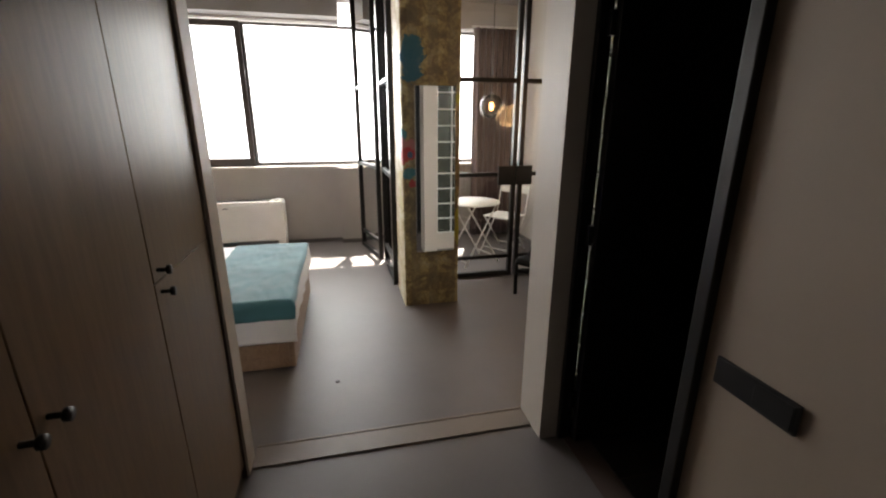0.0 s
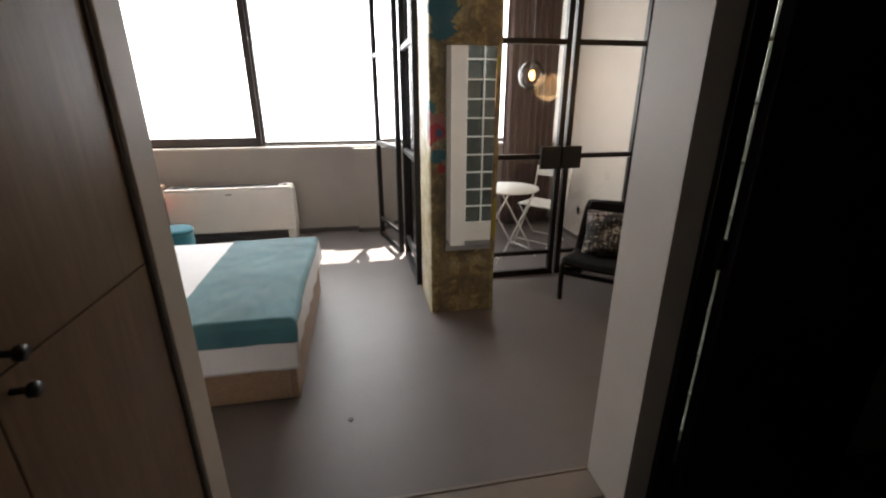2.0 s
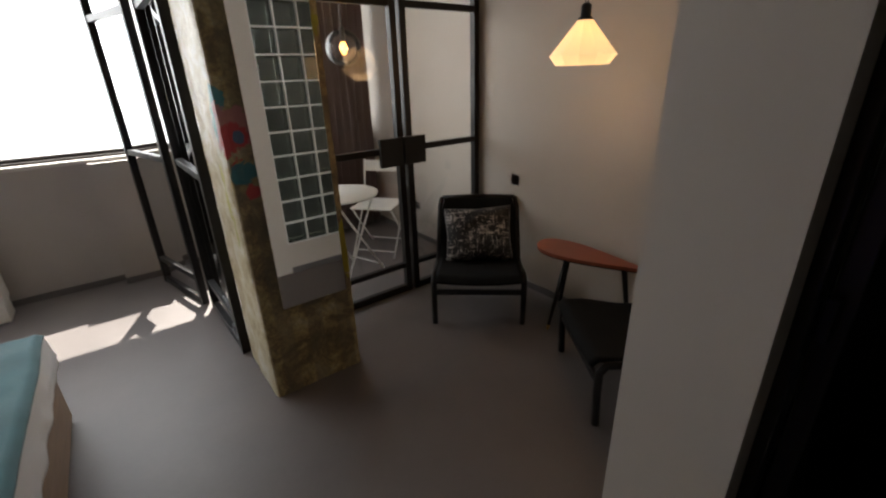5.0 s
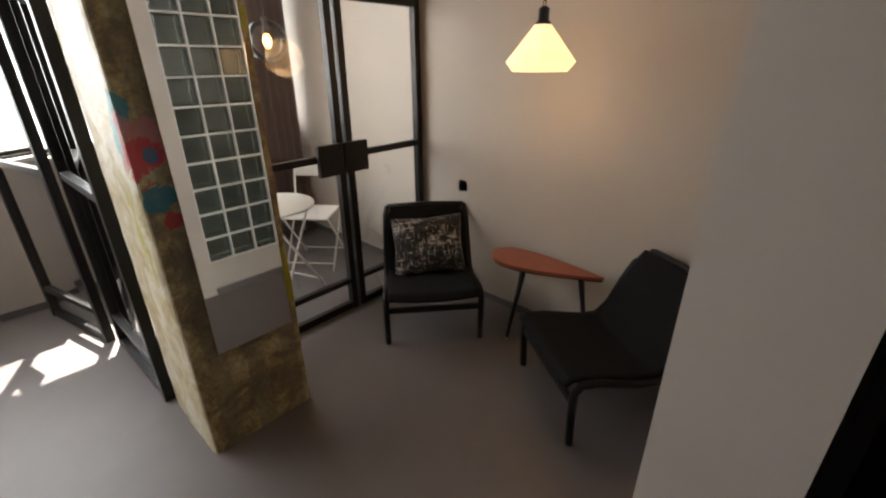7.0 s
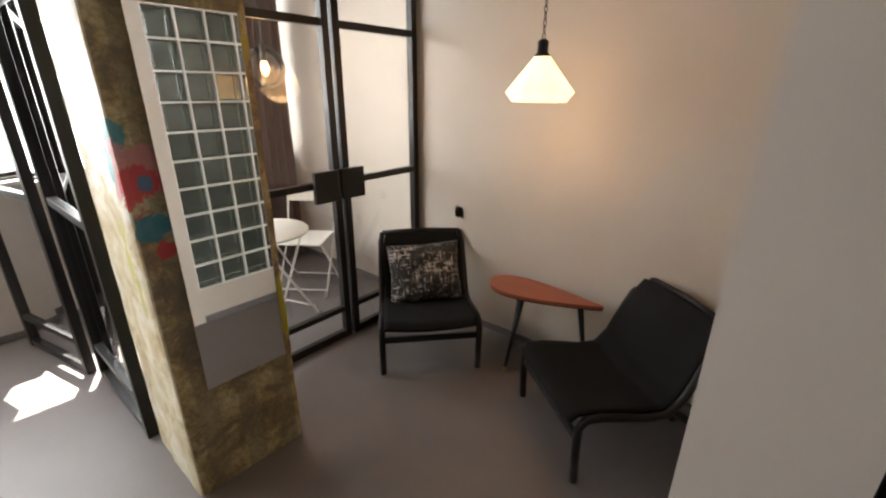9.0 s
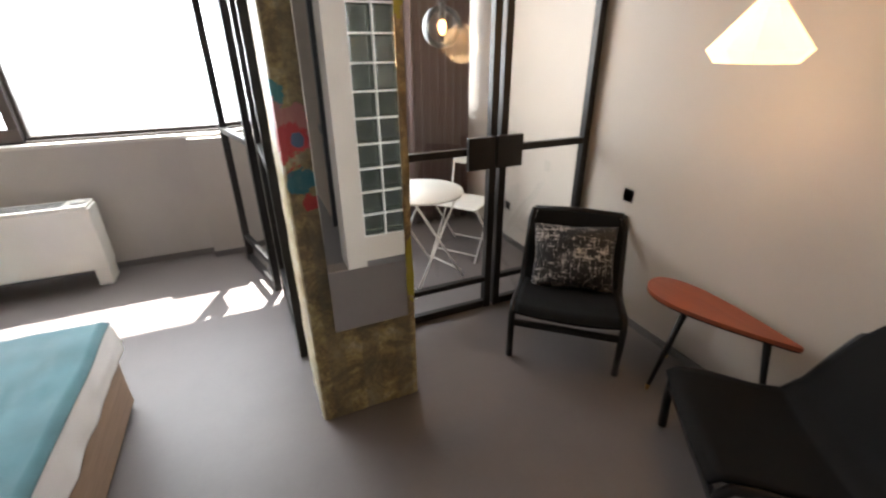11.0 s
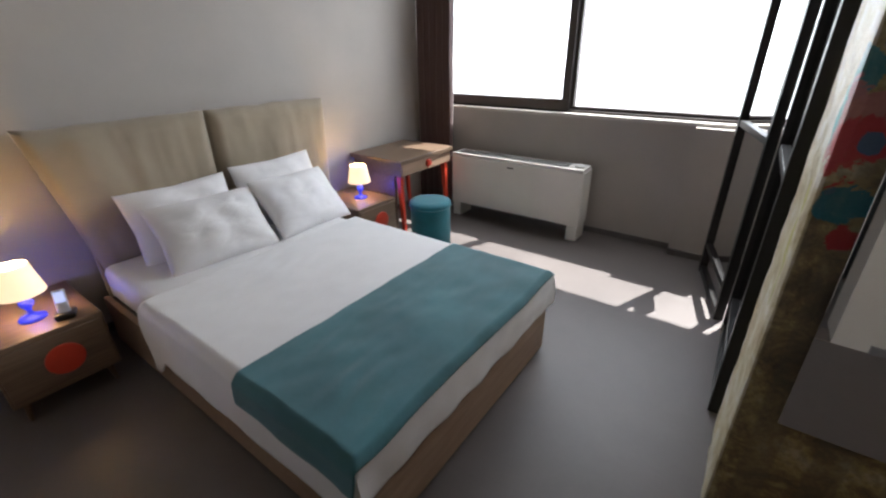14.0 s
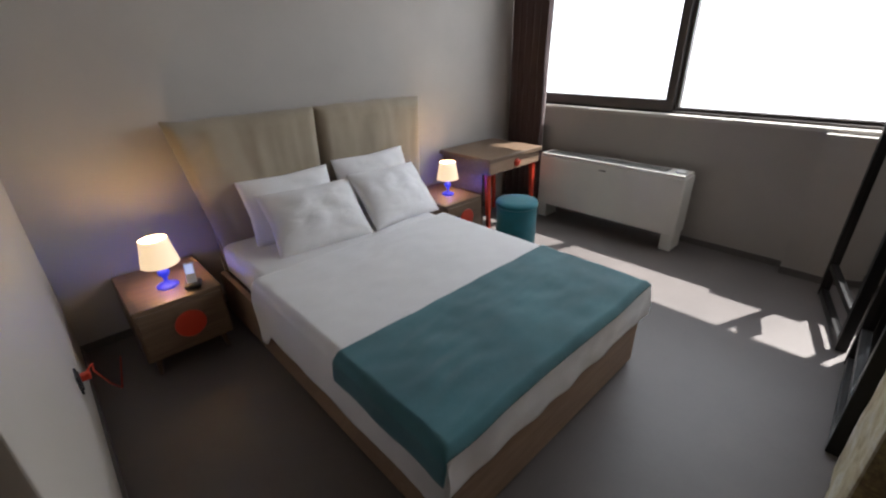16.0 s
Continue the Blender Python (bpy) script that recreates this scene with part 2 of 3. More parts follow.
COLUMN = column_paint()


def cushion_weave():
    m, nd, ln, bs = nodes_of("silver_black_weave")
    h = noise_tex(nd, ln, coords(nd, ln, (14, 14, 95)), 1.0, 3, 0.7)
    w = noise_tex(nd, ln, coords(nd, ln, (95, 95, 12)), 1.0, 3, 0.7)
    big = noise_tex(nd, ln, coords(nd, ln), 9, 3)
    k = calc(nd, ln, "MAXIMUM", h, w)
    k = calc(nd, ln, "MULTIPLY_ADD", calc(nd, ln, "SUBTRACT", big, 0.5), 0.35, k)
    f = ramp(nd, ln, k, ((0.57, (0, 0, 0)), (0.64, (1, 1, 1))))
    ln.new(mix(nd, ln, f, (0.012, 0.011, 0.012), (0.62, 0.57, 0.53)), bs.inputs["Base Color"])
    ln.new(calc(nd, ln, "MULTIPLY", f, 0.7), bs.inputs["Metallic"])
    bs.inputs["Roughness"].default_value = 0.42
    bump(nd, ln, bs, k, 0.4, 0.003)
    return m


CUSHION = cushion_weave()


# ---- building blocks ----
def finish(name, bm, material, parent=None, smooth=False):
    me = bpy.data.meshes.new(name)
    bmesh.ops.recalc_face_normals(bm, faces=bm.faces)
    bm.to_mesh(me)
    bm.free()
    if material:
        me.materials.append(material)
    if smooth:
        me.polygons.foreach_set("use_smooth", [True] * len(me.polygons))
    ob = new(name, me)
    if parent:
        ob.parent = parent
    return ob


def part(name, bm, material, parent, label="", smooth=False):
    ob = finish(name, bm, material, parent, smooth)
    return tagged(ob, label) if label else ob


def thing(name, label, category, at=(0, 0, 0), rz=0.0, group=""):
    ob = new(name)
    ob.empty_display_size = 0.1
    ob.matrix_basis = pose(*at, 0, 0, rz)
    return tagged(ob, label, category, group)


def box(x0, x1, y0, y1, z0, z1, bevel=0.0, bm=None, seg=2):
    bm = bm or bmesh.new()
    got = bmesh.ops.create_cube(bm, size=1.0, matrix=Matrix.Translation(((x0 + x1) / 2, (y0 + y1) / 2, (z0 + z1) / 2)) @ Matrix.Diagonal((x1 - x0, y1 - y0, z1 - z0, 1)))
    if bevel:
        edges = {e for v in got["verts"] for e in v.link_edges}
        bmesh.ops.bevel(bm, geom=list(edges), offset=bevel, segments=seg, profile=0.5, affect="EDGES")
    return bm


def tube(points, r, bm=None, sides=10, r1=None, caps=True):
    """A round bar along points; r to r1."""
    bm = bm or bmesh.new()
    pts = [Vector(p) for p in points]
    rings = []
    for i, p in enumerate(pts):
        d = (pts[min(i + 1, len(pts) - 1)] - pts[max(i - 1, 0)]).normalized()
        u = d.orthogonal().normalized() if i == 0 else (rings_u - d * rings_u.dot(d)).normalized()
        rings_u = u
        w = d.cross(u)
        rr = r if r1 is None else r + (r1 - r) * i / max(1, len(pts) - 1)
        rings.append([bm.verts.new(p + rr * (math.cos(a) * u + math.sin(a) * w)) for a in (2 * math.pi * k / sides for k in range(sides))])
    for a, b in zip(rings, rings[1:]):
        for k in range(sides):
            bm.faces.new((a[k], a[(k + 1) % sides], b[(k + 1) % sides], b[k]))
    if caps:
        bm.faces.new(rings[0][::-1])
        bm.faces.new(rings[-1])
    return bm


def lathe(profile, sides=32, at=(0, 0, 0), bm=None, closed=False):
    """(radius, height) pairs turned about z."""
    bm = bm or bmesh.new()
    rings = [[bm.verts.new((at[0] + max(r, 1e-4) * math.cos(2 * math.pi * k / sides), at[1] + max(r, 1e-4) * math.sin(2 * math.pi * k / sides), at[2] + z)) for k in range(sides)] for r, z in profile]
    for a, b in zip(rings, rings[1:]):
        for k in range(sides):
            bm.faces.new((a[k], a[(k + 1) % sides], b[(k + 1) % sides], b[k]))
    return bm


def grid(nu, nv, f, bm=None, thick=0.0):
    """A sheet f(u, v), with an optional thickness."""
    bm = bm or bmesh.new()
    vs = [[bm.verts.new(f(i / nu, j / nv)) for j in range(nv + 1)] for i in range(nu + 1)]
    faces = [bm.faces.new((vs[i][j], vs[i + 1][j], vs[i + 1][j + 1], vs[i][j + 1])) for i in range(nu) for j in range(nv)]
    if thick:
        bm.normal_update()
        back = [[bm.verts.new(v.co - v.normal * thick) for v in row] for row in vs]
        for i in range(nu):
            for j in range(nv):
                bm.faces.new((back[i][j + 1], back[i + 1][j + 1], back[i + 1][j], back[i][j]))
        rim = [(i, 0) for i in range(nu)] + [(nu, j) for j in range(nv)] + [(i, nv) for i in range(nu, 0, -1)] + [(0, j) for j in range(nv, 0, -1)]
        for (i, j), (k, l) in zip(rim, rim[1:] + rim[:1]):
            bm.faces.new((vs[i][j], back[i][j], back[k][l], vs[k][l]))
    return bm


def structure(name, bm, material, label, category):
    return tagged(finish(name, bm, material), label, category, kind="structure")


# ---- setting ----
W, E, N, TOP = -2.60, 2.36, 5.72, 2.98
structure("floor", box(W - 0.2, E + 0.2, -1.3, 5.95, -0.12, 0.0), FLOOR, "seamless grey-brown resin floor with a soft sheen", "floor")
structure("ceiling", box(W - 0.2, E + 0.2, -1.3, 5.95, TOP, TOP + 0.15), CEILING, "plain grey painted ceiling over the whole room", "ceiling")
structure("wall_west", box(W - 0.15, W, 1.70, 5.95, 0, TOP), PLASTER, "warm grey plaster wall behind the bed", "wall")
structure("wall_east", box(E, E + 0.15, -1.3, 5.95, 0, TOP), PLASTER_WHITE, "warm white plaster wall with a soft sheen", "wall")
structure("wall_south_bed", box(W, -0.56, 1.70, 1.82, 0, TOP), PLASTER_WHITE, "warm white plaster wall beside the nightstand", "wall")
bm = box(W, E, N, 5.95, 0, 0.985)
box(W, 0.03, N, 5.95, 2.68, TOP, 0, bm)
box(0.50, E, N, 5.95, 2.68, TOP, 0, bm)
structure("wall_north", bm, PLASTER, "grey plaster parapet wall under the long window", "wall")
structure("wall_pier", box(-0.08, 0.42, 5.62, N, 0, 0.985), PLASTER, "shallow plastered pier below the window sill", "wall")
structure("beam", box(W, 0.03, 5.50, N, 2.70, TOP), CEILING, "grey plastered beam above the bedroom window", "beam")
structure("window_sill", box(W, E, 5.69, 5.85, 0.985, 1.012, 0.004), SILL, "pale stone window sill catching the sun", "sill")
structure("wall_hall_back", box(-1.3, E, -1.3, -1.15, 0, TOP), PLASTER, "plain plaster wall at the hall's end", "wall")
structure("wall_hall_left", box(-1.3, -1.15, -1.15, 1.70, 0, TOP), PLASTER, "plain plaster wall behind the wardrobe", "wall")
HX = 1.0
bm = box(HX, HX + 0.12, -1.15, 0.86, 0, TOP)
box(HX, HX + 0.12, 0.86, 1.63, 2.14, TOP, 0, bm)
structure("wall_hall_right", bm, HALL_PAINT, "warm beige plaster wall of the entrance hall", "wall")
# wall between bathroom and sitting corner, with its opening for glass blocks
GX0, GX1, GZ0, GZ1 = 1.055, 1.755, 0.255, 2.055
bm = box(0.90, GX0, 1.63, 1.88, 0, TOP)
box(GX1, E, 1.725, 1.88, 0, TOP, 0, bm)
box(GX0, GX1, 1.725, 1.88, 0, GZ0, 0, bm)
box(GX0, GX1, 1.725, 1.88, GZ1, TOP, 0, bm)
structure("wall_bathroom", bm, PLASTER_WHITE, "warm white plaster wall with a glass block window", "wall")
structure("bathroom_floor", box(HX + 0.02, E, -1.15, 1.725, 0.0, 0.004), GROUT, "brown grout bed of the bathroom floor", "floor")
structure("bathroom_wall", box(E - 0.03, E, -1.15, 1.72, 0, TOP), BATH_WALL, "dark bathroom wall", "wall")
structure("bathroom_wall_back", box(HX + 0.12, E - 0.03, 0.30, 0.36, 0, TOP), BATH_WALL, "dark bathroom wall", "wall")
bm = box(-0.56, -0.515, 1.70, 1.824, 0, TOP, 0.004)
structure("opening_jamb", bm, PLASTER_WHITE, "beige painted jamb at the wardrobe's end", "trim")
for k, (a, b) in enumerate(((1.735, 1.757), (1.872, 1.888))):
    structure("threshold_trim_%d" % (k + 1), box(-0.515, 0.90, a, b, 0, 0.009, 0.003), STRIP, "thin brown metal strip across the threshold", "trim")
structure("threshold", box(-0.515, 0.90, 1.757, 1.872, 0, 0.006, 0.002), STRIP, "grey-brown threshold board between hall and room", "trim")
for k, b in enumerate(((W, -0.08, N - 0.012, N), (-0.08, 0.42, 5.608, 5.62), (0.42, E, N - 0.012, N), (E - 0.012, E, 1.892, N - 0.012), (W, W + 0.012, 1.82, N - 0.012), (GX0, E - 0.012, 1.88, 1.892), (W + 0.012, -0.60, 1.82, 1.832))):
    structure("baseboard_%d" % (k + 1), box(*b, 0, 0.05, 0.002), SKIRT, "low grey skirting along the wall", "baseboard")

# outdoors
structure("backdrop", box(-14, 14, 9.0, 9.02, -4, 4.4), OUTSIDE, "blank glaring daylight outside the window", "backdrop")
# unseen overhang, added; its outer edge sets where the floor's sun patch ends
structure("sun_trim_overhang", box(-5, 5, 5.96, 6.55, 2.95, 3.05), SILL, "unseen thin overhang above the window, added to trim the sun patch", "canopy")


def window(name, x0, x1, z0, z1, label, sash=0.05, y=5.83, low=0.05):
    w = structure(name, box(x0, x1, y - 0.03, y + 0.03, z0, z0 + low, 0.004), ALU, label, "window")
    part("window_frame", box(x0, x0 + sash, y - 0.03, y + 0.03, z0 + low, z1 - sash, 0.004), ALU, w)
    part("window_frame", box(x1 - sash, x1, y - 0.03, y + 0.03, z0 + low, z1 - sash, 0.004), ALU, w)
    part("window_frame", box(x0, x1, y - 0.03, y + 0.03, z1 - sash, z1, 0.004), ALU, w)
    p = part("pane", grid(1, 1, lambda u, v: (x0 + sash + u * (x1 - x0 - 2 * sash), y, z0 + low + v * (z1 - sash - z0 - low))), PANE, w)
    p.visible_shadow = False
    return w


window("window_1", -2.585, -1.08, 1.012, 2.66, "dark bronze aluminium sliding window with clear glass", 0.065, 5.80, 0.10)
window("window_2", -1.08, 2.355, 1.012, 2.66, "large fixed window in a slim dark aluminium frame", 0.03, 5.84, 0.045)
w3 = structure("window_3", box(0.03, 0.50, 5.836, 5.844, 2.662, 2.95), PANE, "clear transom pane above the long window", "window")
w3.visible_shadow = False
structure("window_track", box(W, E, 5.77, 5.88, 1.0125, 1.03, 0.003), ALU, "dark aluminium window track on the sill", "window")

# ---- column with mirror ----
CX, CY, CW, CD = 0.452, 3.42, 0.482, 0.49
bm = bmesh.new()
def column_skin(u, v):
    pts = ((0, 0), (CW, 0), (CW, CD), (0, CD), (0, 0))
    k = min(3, int(u * 4))
    f = u * 4 - k
    p = Vector(pts[k]).lerp(Vector(pts[k + 1]), f)
    z = v * TOP
    e = 0.006 * (noise.noise((p.x * 6, p.y * 6, z * 4)) + 0.6 * noise.noise((p.x * 19, p.y * 19, z * 17)))
    c = Vector((CW / 2, CD / 2))
    d = (p - c).normalized()
    corner = min(f, 1 - f) * 0.48
    p = p + d * (e - (0.008 if corner < 0.012 else 0))
    return (p.x, p.y, z)
grid(64, 90, column_skin, bm)
bmesh.ops.remove_doubles(bm, verts=bm.verts, dist=0.0005)
col = tagged(finish("column", bm, COLUMN, None), "rough concrete column with worn ochre paint and graffiti", "column", kind="structure")
col.location = (CX, CY, 0)
mirror = tagged(finish("wall_mirror", box(0.555, 0.885, 3.388, 3.402, 0.50, 1.835, 0.002), MIRROR), "tall frameless mirror mounted on the concrete column", "mirror")


# ---- glazed steel partition ----
def steel_leaf(name, a, b, height, label, near_post=0.045, handle_at=None, bars=(1.935, 1.065)):
    """A steel and glass leaf that stands on the floor between plan points a and b."""
    a, b = Vector(a), Vector(b)
    L = (b - a).length
    t = thing(name, label, "glass door", (a.x, a.y, 0), math.degrees(math.atan2(b.y - a.y, b.x - a.x)), "steel and glass leaves of the sunroom")
    pw = near_post
    part("post", box(0, pw, -0.025, 0.025, 0, height, 0.003), BLACK_STEEL, t)
    part("post", box(L - pw, L, -0.025, 0.025, 0, height, 0.003), BLACK_STEEL, t)
    for z, h in ((0.0, 0.05), (0.195, 0.035), *((q - 0.02, 0.04) for q in bars), (height - 0.05, 0.05)):
        part("rail", box(pw, L - pw, -0.02, 0.02, z, z + h, 0.003), BLACK_STEEL, t)
    cuts = [(0.05, 0.195), (0.23, bars[1] - 0.02), (bars[1] + 0.02, bars[0] - 0.02), (bars[0] + 0.02, height - 0.05)]
    for z0, z1 in cuts:
        p = part("pane", grid(1, 1, lambda u, v: (pw + u * (L - 2 * pw), 0, z0 + v * (z1 - z0))), PARTITION_GLASS, t)
        p.visible_shadow = False
    if handle_at is not None:
        for s in handle_at:
            part("lock_plate", box(s - 0.085, s + 0.085, -0.06, -0.027, 0.965, 1.15, 0.004), BLACK_STEEL, t, "square black steel lock plate")
    return t


steel_leaf("glass_door", (0.95, 4.0), (1.665, 4.0), TOP - 0.02, "black steel door with clear glass, closed", handle_at=(0.60,))
steel_leaf("glass_door", (1.69, 4.0), (2.345, 4.0), TOP - 0.02, "black steel door with clear glass beside the wall", handle_at=(0.045,))
steel_leaf("folding_door", (0.437, 3.945), (0.415, 4.72), TOP - 0.02, "black steel folding door leaf with clear glass beside the column")
steel_leaf("folding_door", (0.365, 4.79), (0.190, 5.47), TOP - 0.02, "black steel folding door leaf with clear glass, folded out", near_post=0.035, handle_at=(0.62,))


# ---- glass blocks, bathroom and hall ----
BW, BH = (GX1 - GX0) / 4, (GZ1 - GZ0) / 10
gb = thing("glass_block_window", "grid of clear glass blocks in white mortar joints", "window", (GX0, 1.805, GZ0))
gb["kind"] = "structure"
for i in range(5):
    x = i * BW
    part("joint", box(max(0, x - 0.006), min(4 * BW, x + 0.006), -0.045, 0.075, 0, 10 * BH), MORTAR, gb)
for j in range(11):
    z = j * BH
    for i in range(4):
        part("joint", box(i * BW + 0.006, (i + 1) * BW - 0.006, -0.045, 0.075, max(0, z - 0.006), min(10 * BH, z + 0.006)), MORTAR, gb)
block = box(0.007, BW - 0.007, -0.04, 0.066, 0.007, BH - 0.007, 0.012)
block_ob = part("glass_block", block, BLOCK_GLASS, gb)
for i in range(4):
    for j in range(10):
        if i or j:
            o = block_ob.copy()
            scene.collection.objects.link(o)
            o.location = (i * BW, 0, j * BH)

df = thing("door_frame", "black metal frame of the open bathroom doorway", "door frame", (HX, 0, 0))
df["kind"] = "structure"
part("jamb", box(-0.008, 0.055, 1.605, 1.63, 0, 2.14, 0.003), BLACK_STEEL, df)
part("jamb", box(-0.03, 0.14, 0.86, 0.905, 0, 2.14, 0.004), BLACK_STEEL, df)
part("head", box(-0.012, 0.14, 0.905, 1.605, 2.10, 2.14, 0.003), BLACK_STEEL, df)
bd = thing("bathroom_door", "black bathroom door standing open against the glass blocks", "door", (1.058, 1.58, 0))
bd["kind"] = "structure"
part("leaf", box(0, 0.72, -0.02, 0.02, 0.012, 2.09, 0.003), BLACK_STEEL, bd)
for z in (0.2, 1.05, 1.9):
    part("hinge", box(-0.03, 0.0, 0.0, 0.022, z, z + 0.09, 0.003), BLACK_STEEL, bd)
tile_me = None
for i in range(3):
    for j in range(3):
        if tile_me is None:
            tile = part("tile", box(0.004, 0.396, 0.004, 0.396, 0, 0.006, 0.0015), DARK_TILE, bpy.data.objects["bathroom_floor"])
            tile_me = tile
        else:
            tile = tile_me.copy()
            scene.collection.objects.link(tile)
        tile.location = (1.14 + 0.4 * i, 0.50 + 0.4 * j, 0.004)
key = thing("card_switch", "black rectangular switch plate on the hall wall", "switch", (HX, 0, 0))
part("plate", box(-0.012, -0.001, 0.577, 0.812, 0.873, 0.955, 0.003), BLACK_PLASTIC, key)
part("rocker", box(-0.016, -0.011, 0.587, 0.69, 0.882, 0.946, 0.002), BLACK_PLASTIC, key)


def wall_plate(name, m, label, category):
    t = thing(name, label, category)
    t.matrix_basis = m
    part("plate", box(-0.042, 0.042, -0.009, 0, -0.042, 0.042, 0.003), BLACK_PLASTIC, t)
    part("rocker", box(-0.030, 0.030, -0.013, -0.008, -0.030, 0.030, 0.002), BLACK_PLASTIC, t)
    return t


wall_plate("light_switch", pose(E, 3.603, 0.802, 0, 0, 90), "small square black switch on the white wall", "switch")
wall_plate("socket", pose(E, 4.9, 0.33, 0, 0, 90), "small square black socket low on the wall", "socket")
wall_plate("socket", pose(-1.72, 1.82, 0.36, 0, 0, 180), "square black wall socket with a red plug", "socket")
cab = thing("lamp_cable", "thin red fabric cable plugged into the socket", "cable")
part("cord", tube([(-1.74, 1.835, 0.36), (-1.80, 1.88, 0.37), (-1.88, 1.87, 0.29), (-2.0, 1.90, 0.12), (-2.1, 1.93, 0.006), (-2.4, 1.97, 0.006)], 0.004, sides=6), RED, cab)
part("plug", box(-1.755, -1.725, 1.83, 1.865, 0.345, 0.375, 0.006), RED, cab)

# wardrobe, its doors and pegs
FX = -0.53
wd = thing("wardrobe", "tall wood-grain wardrobe with black peg handles", "wardrobe", (FX, 0, 0))
part("carcass", box(-0.60, -0.022, -0.85, 1.695, 0.0, 2.7), WARD, wd)
part("plinth", box(-0.022, -0.014, -0.85, 1.69, 0.0, 0.07), GREY_SLOT, wd)
SEAMS = (-0.34, 0.16, 0.675, 1.19, 1.685)
for k, (a, b) in enumerate(zip(SEAMS, SEAMS[1:])):
    for z0, z1, hz in (((0.075, 1.146, 1.115), (1.150, 2.69, 1.18)) if k == 3 else ((0.075, 2.69, 1.09),)):
        d = part("door", box(-0.02, 0, a + 0.002, b - 0.002, z0, z1, 0.0015), WARD, wd)
        hy = a + 0.035 if k > 1 else b - 0.035
        bm = tube([(0, hy, hz), (0.026, hy, hz)], 0.006, sides=8)
        tube([(0.026, hy, hz), (0.036, hy, hz)], 0.013, bm, 12)
        part("handle", bm, BLACK_STEEL, d, "black peg handle", True)
part("edge_strip", box(-0.02, 0.006, 1.687, 1.70, 0, 2.7, 0.002), ALU, wd, "dark metal edge strip")

# ---- radiator ----
rad = thing("fan_coil_unit", "white fan coil heater under the window with a round knob", "heater", (-2.05, 5.42, 0))
L = 1.29
part("body", box(0, L, 0, 0.21, 0.13, 0.60, 0.012), WHITE_METAL, rad)
part("top_grille", box(0.01, L - 0.01, 0.005, 0.20, 0.60, 0.622, 0.006), WHITE_METAL, rad)
for k in range(9):
    part("slot", box(0.05, L - 0.16, 0.035 + 0.017 * k, 0.042 + 0.017 * k, 0.6215, 0.6235), GREY_SLOT, rad)
for x0 in (0.01, L - 0.10):
    part("foot", box(x0, x0 + 0.09, 0.01, 0.20, 0, 0.13, 0.005), WHITE_METAL, rad)
part("knob", lathe([(0, 0.0), (0.042, 0.0), (0.042, 0.014), (0.03, 0.022), (0, 0.022)], 24, (L - 0.07, 0.09, 0.622)), WHITE_PLASTIC, rad, "", True)
part("badge", box(0.60, 0.66, -0.002, 0.001, 0.545, 0.556), ALU, rad, "small grey maker's plate")


# ---- curtains ----
def curtain(name, x0, x1, y, z0, z1, folds, label, depth=0.055):
    t = thing(name, label, "curtain", ((x0 + x1) / 2, y, 0))
    w = x1 - x0

    def f(u, v):
        z = z0 + (z1 - z0) * v
        s = 0.75 + 0.35 * (1 - v)
        a = u * folds * 2 * math.pi
        sway = 0.35 * math.sin(v * 2.3 + u * 5)
        return ((u - 0.5) * w + 0.008 * math.sin(2 * a), depth * s * math.sin(a + sway) + 0.012 * noise.noise((u * 9, v * 5, 1)), z)
    part("cloth", grid(folds * 12, 22, f, thick=0.003), CURTAIN, t, "", True)
    part("rail", box(-w / 2 - 0.03, w / 2 + 0.03, -0.012, 0.012, z1, z1 + 0.02, 0.003), WHITE_PLASTIC, t, "white curtain rail")
    return t


curtain("curtain", -2.592, -2.15, 5.60, 0.02, 2.66, 6, "mauve-brown floor-length curtain drawn to the wall")
curtain("curtain", 1.68, 2.30, 5.60, 0.02, 2.68, 8, "mauve-brown floor-length curtain drawn to the side")

# ---- bed ----
BX0, BX1, BY0, BY1 = -2.42, -0.390, 2.58, 3.925
bed = thing("bed", "double bed with oak base and beige upholstered headboard", "bed", (0, 0, 0))
part("base", box(BX1 - 0.035, BX1, BY0, BY1, 0.02, 0.315, 0.008), BED_WOOD, bed, "pale oak foot board")
part("side_board", box(BX0, BX1 - 0.035, BY0, BY0 + 0.03, 0.02, 0.30, 0.006), BED_WOOD, bed)
part("side_board", box(BX0, BX1 - 0.035, BY1 - 0.03, BY1, 0.02, 0.30, 0.006), BED_WOOD, bed)
part("slat_base", box(BX0 + 0.01, BX1 - 0.04, BY0 + 0.032, BY1 - 0.032, 0.02, 0.285), GREY_SLOT, bed)
part("mattress", box(BX0 + 0.01, BX1 - 0.03, BY0 + 0.035, BY1 - 0.035, 0.285, 0.48, 0.045, seg=4), SHEET, bed, "white mattress", True)


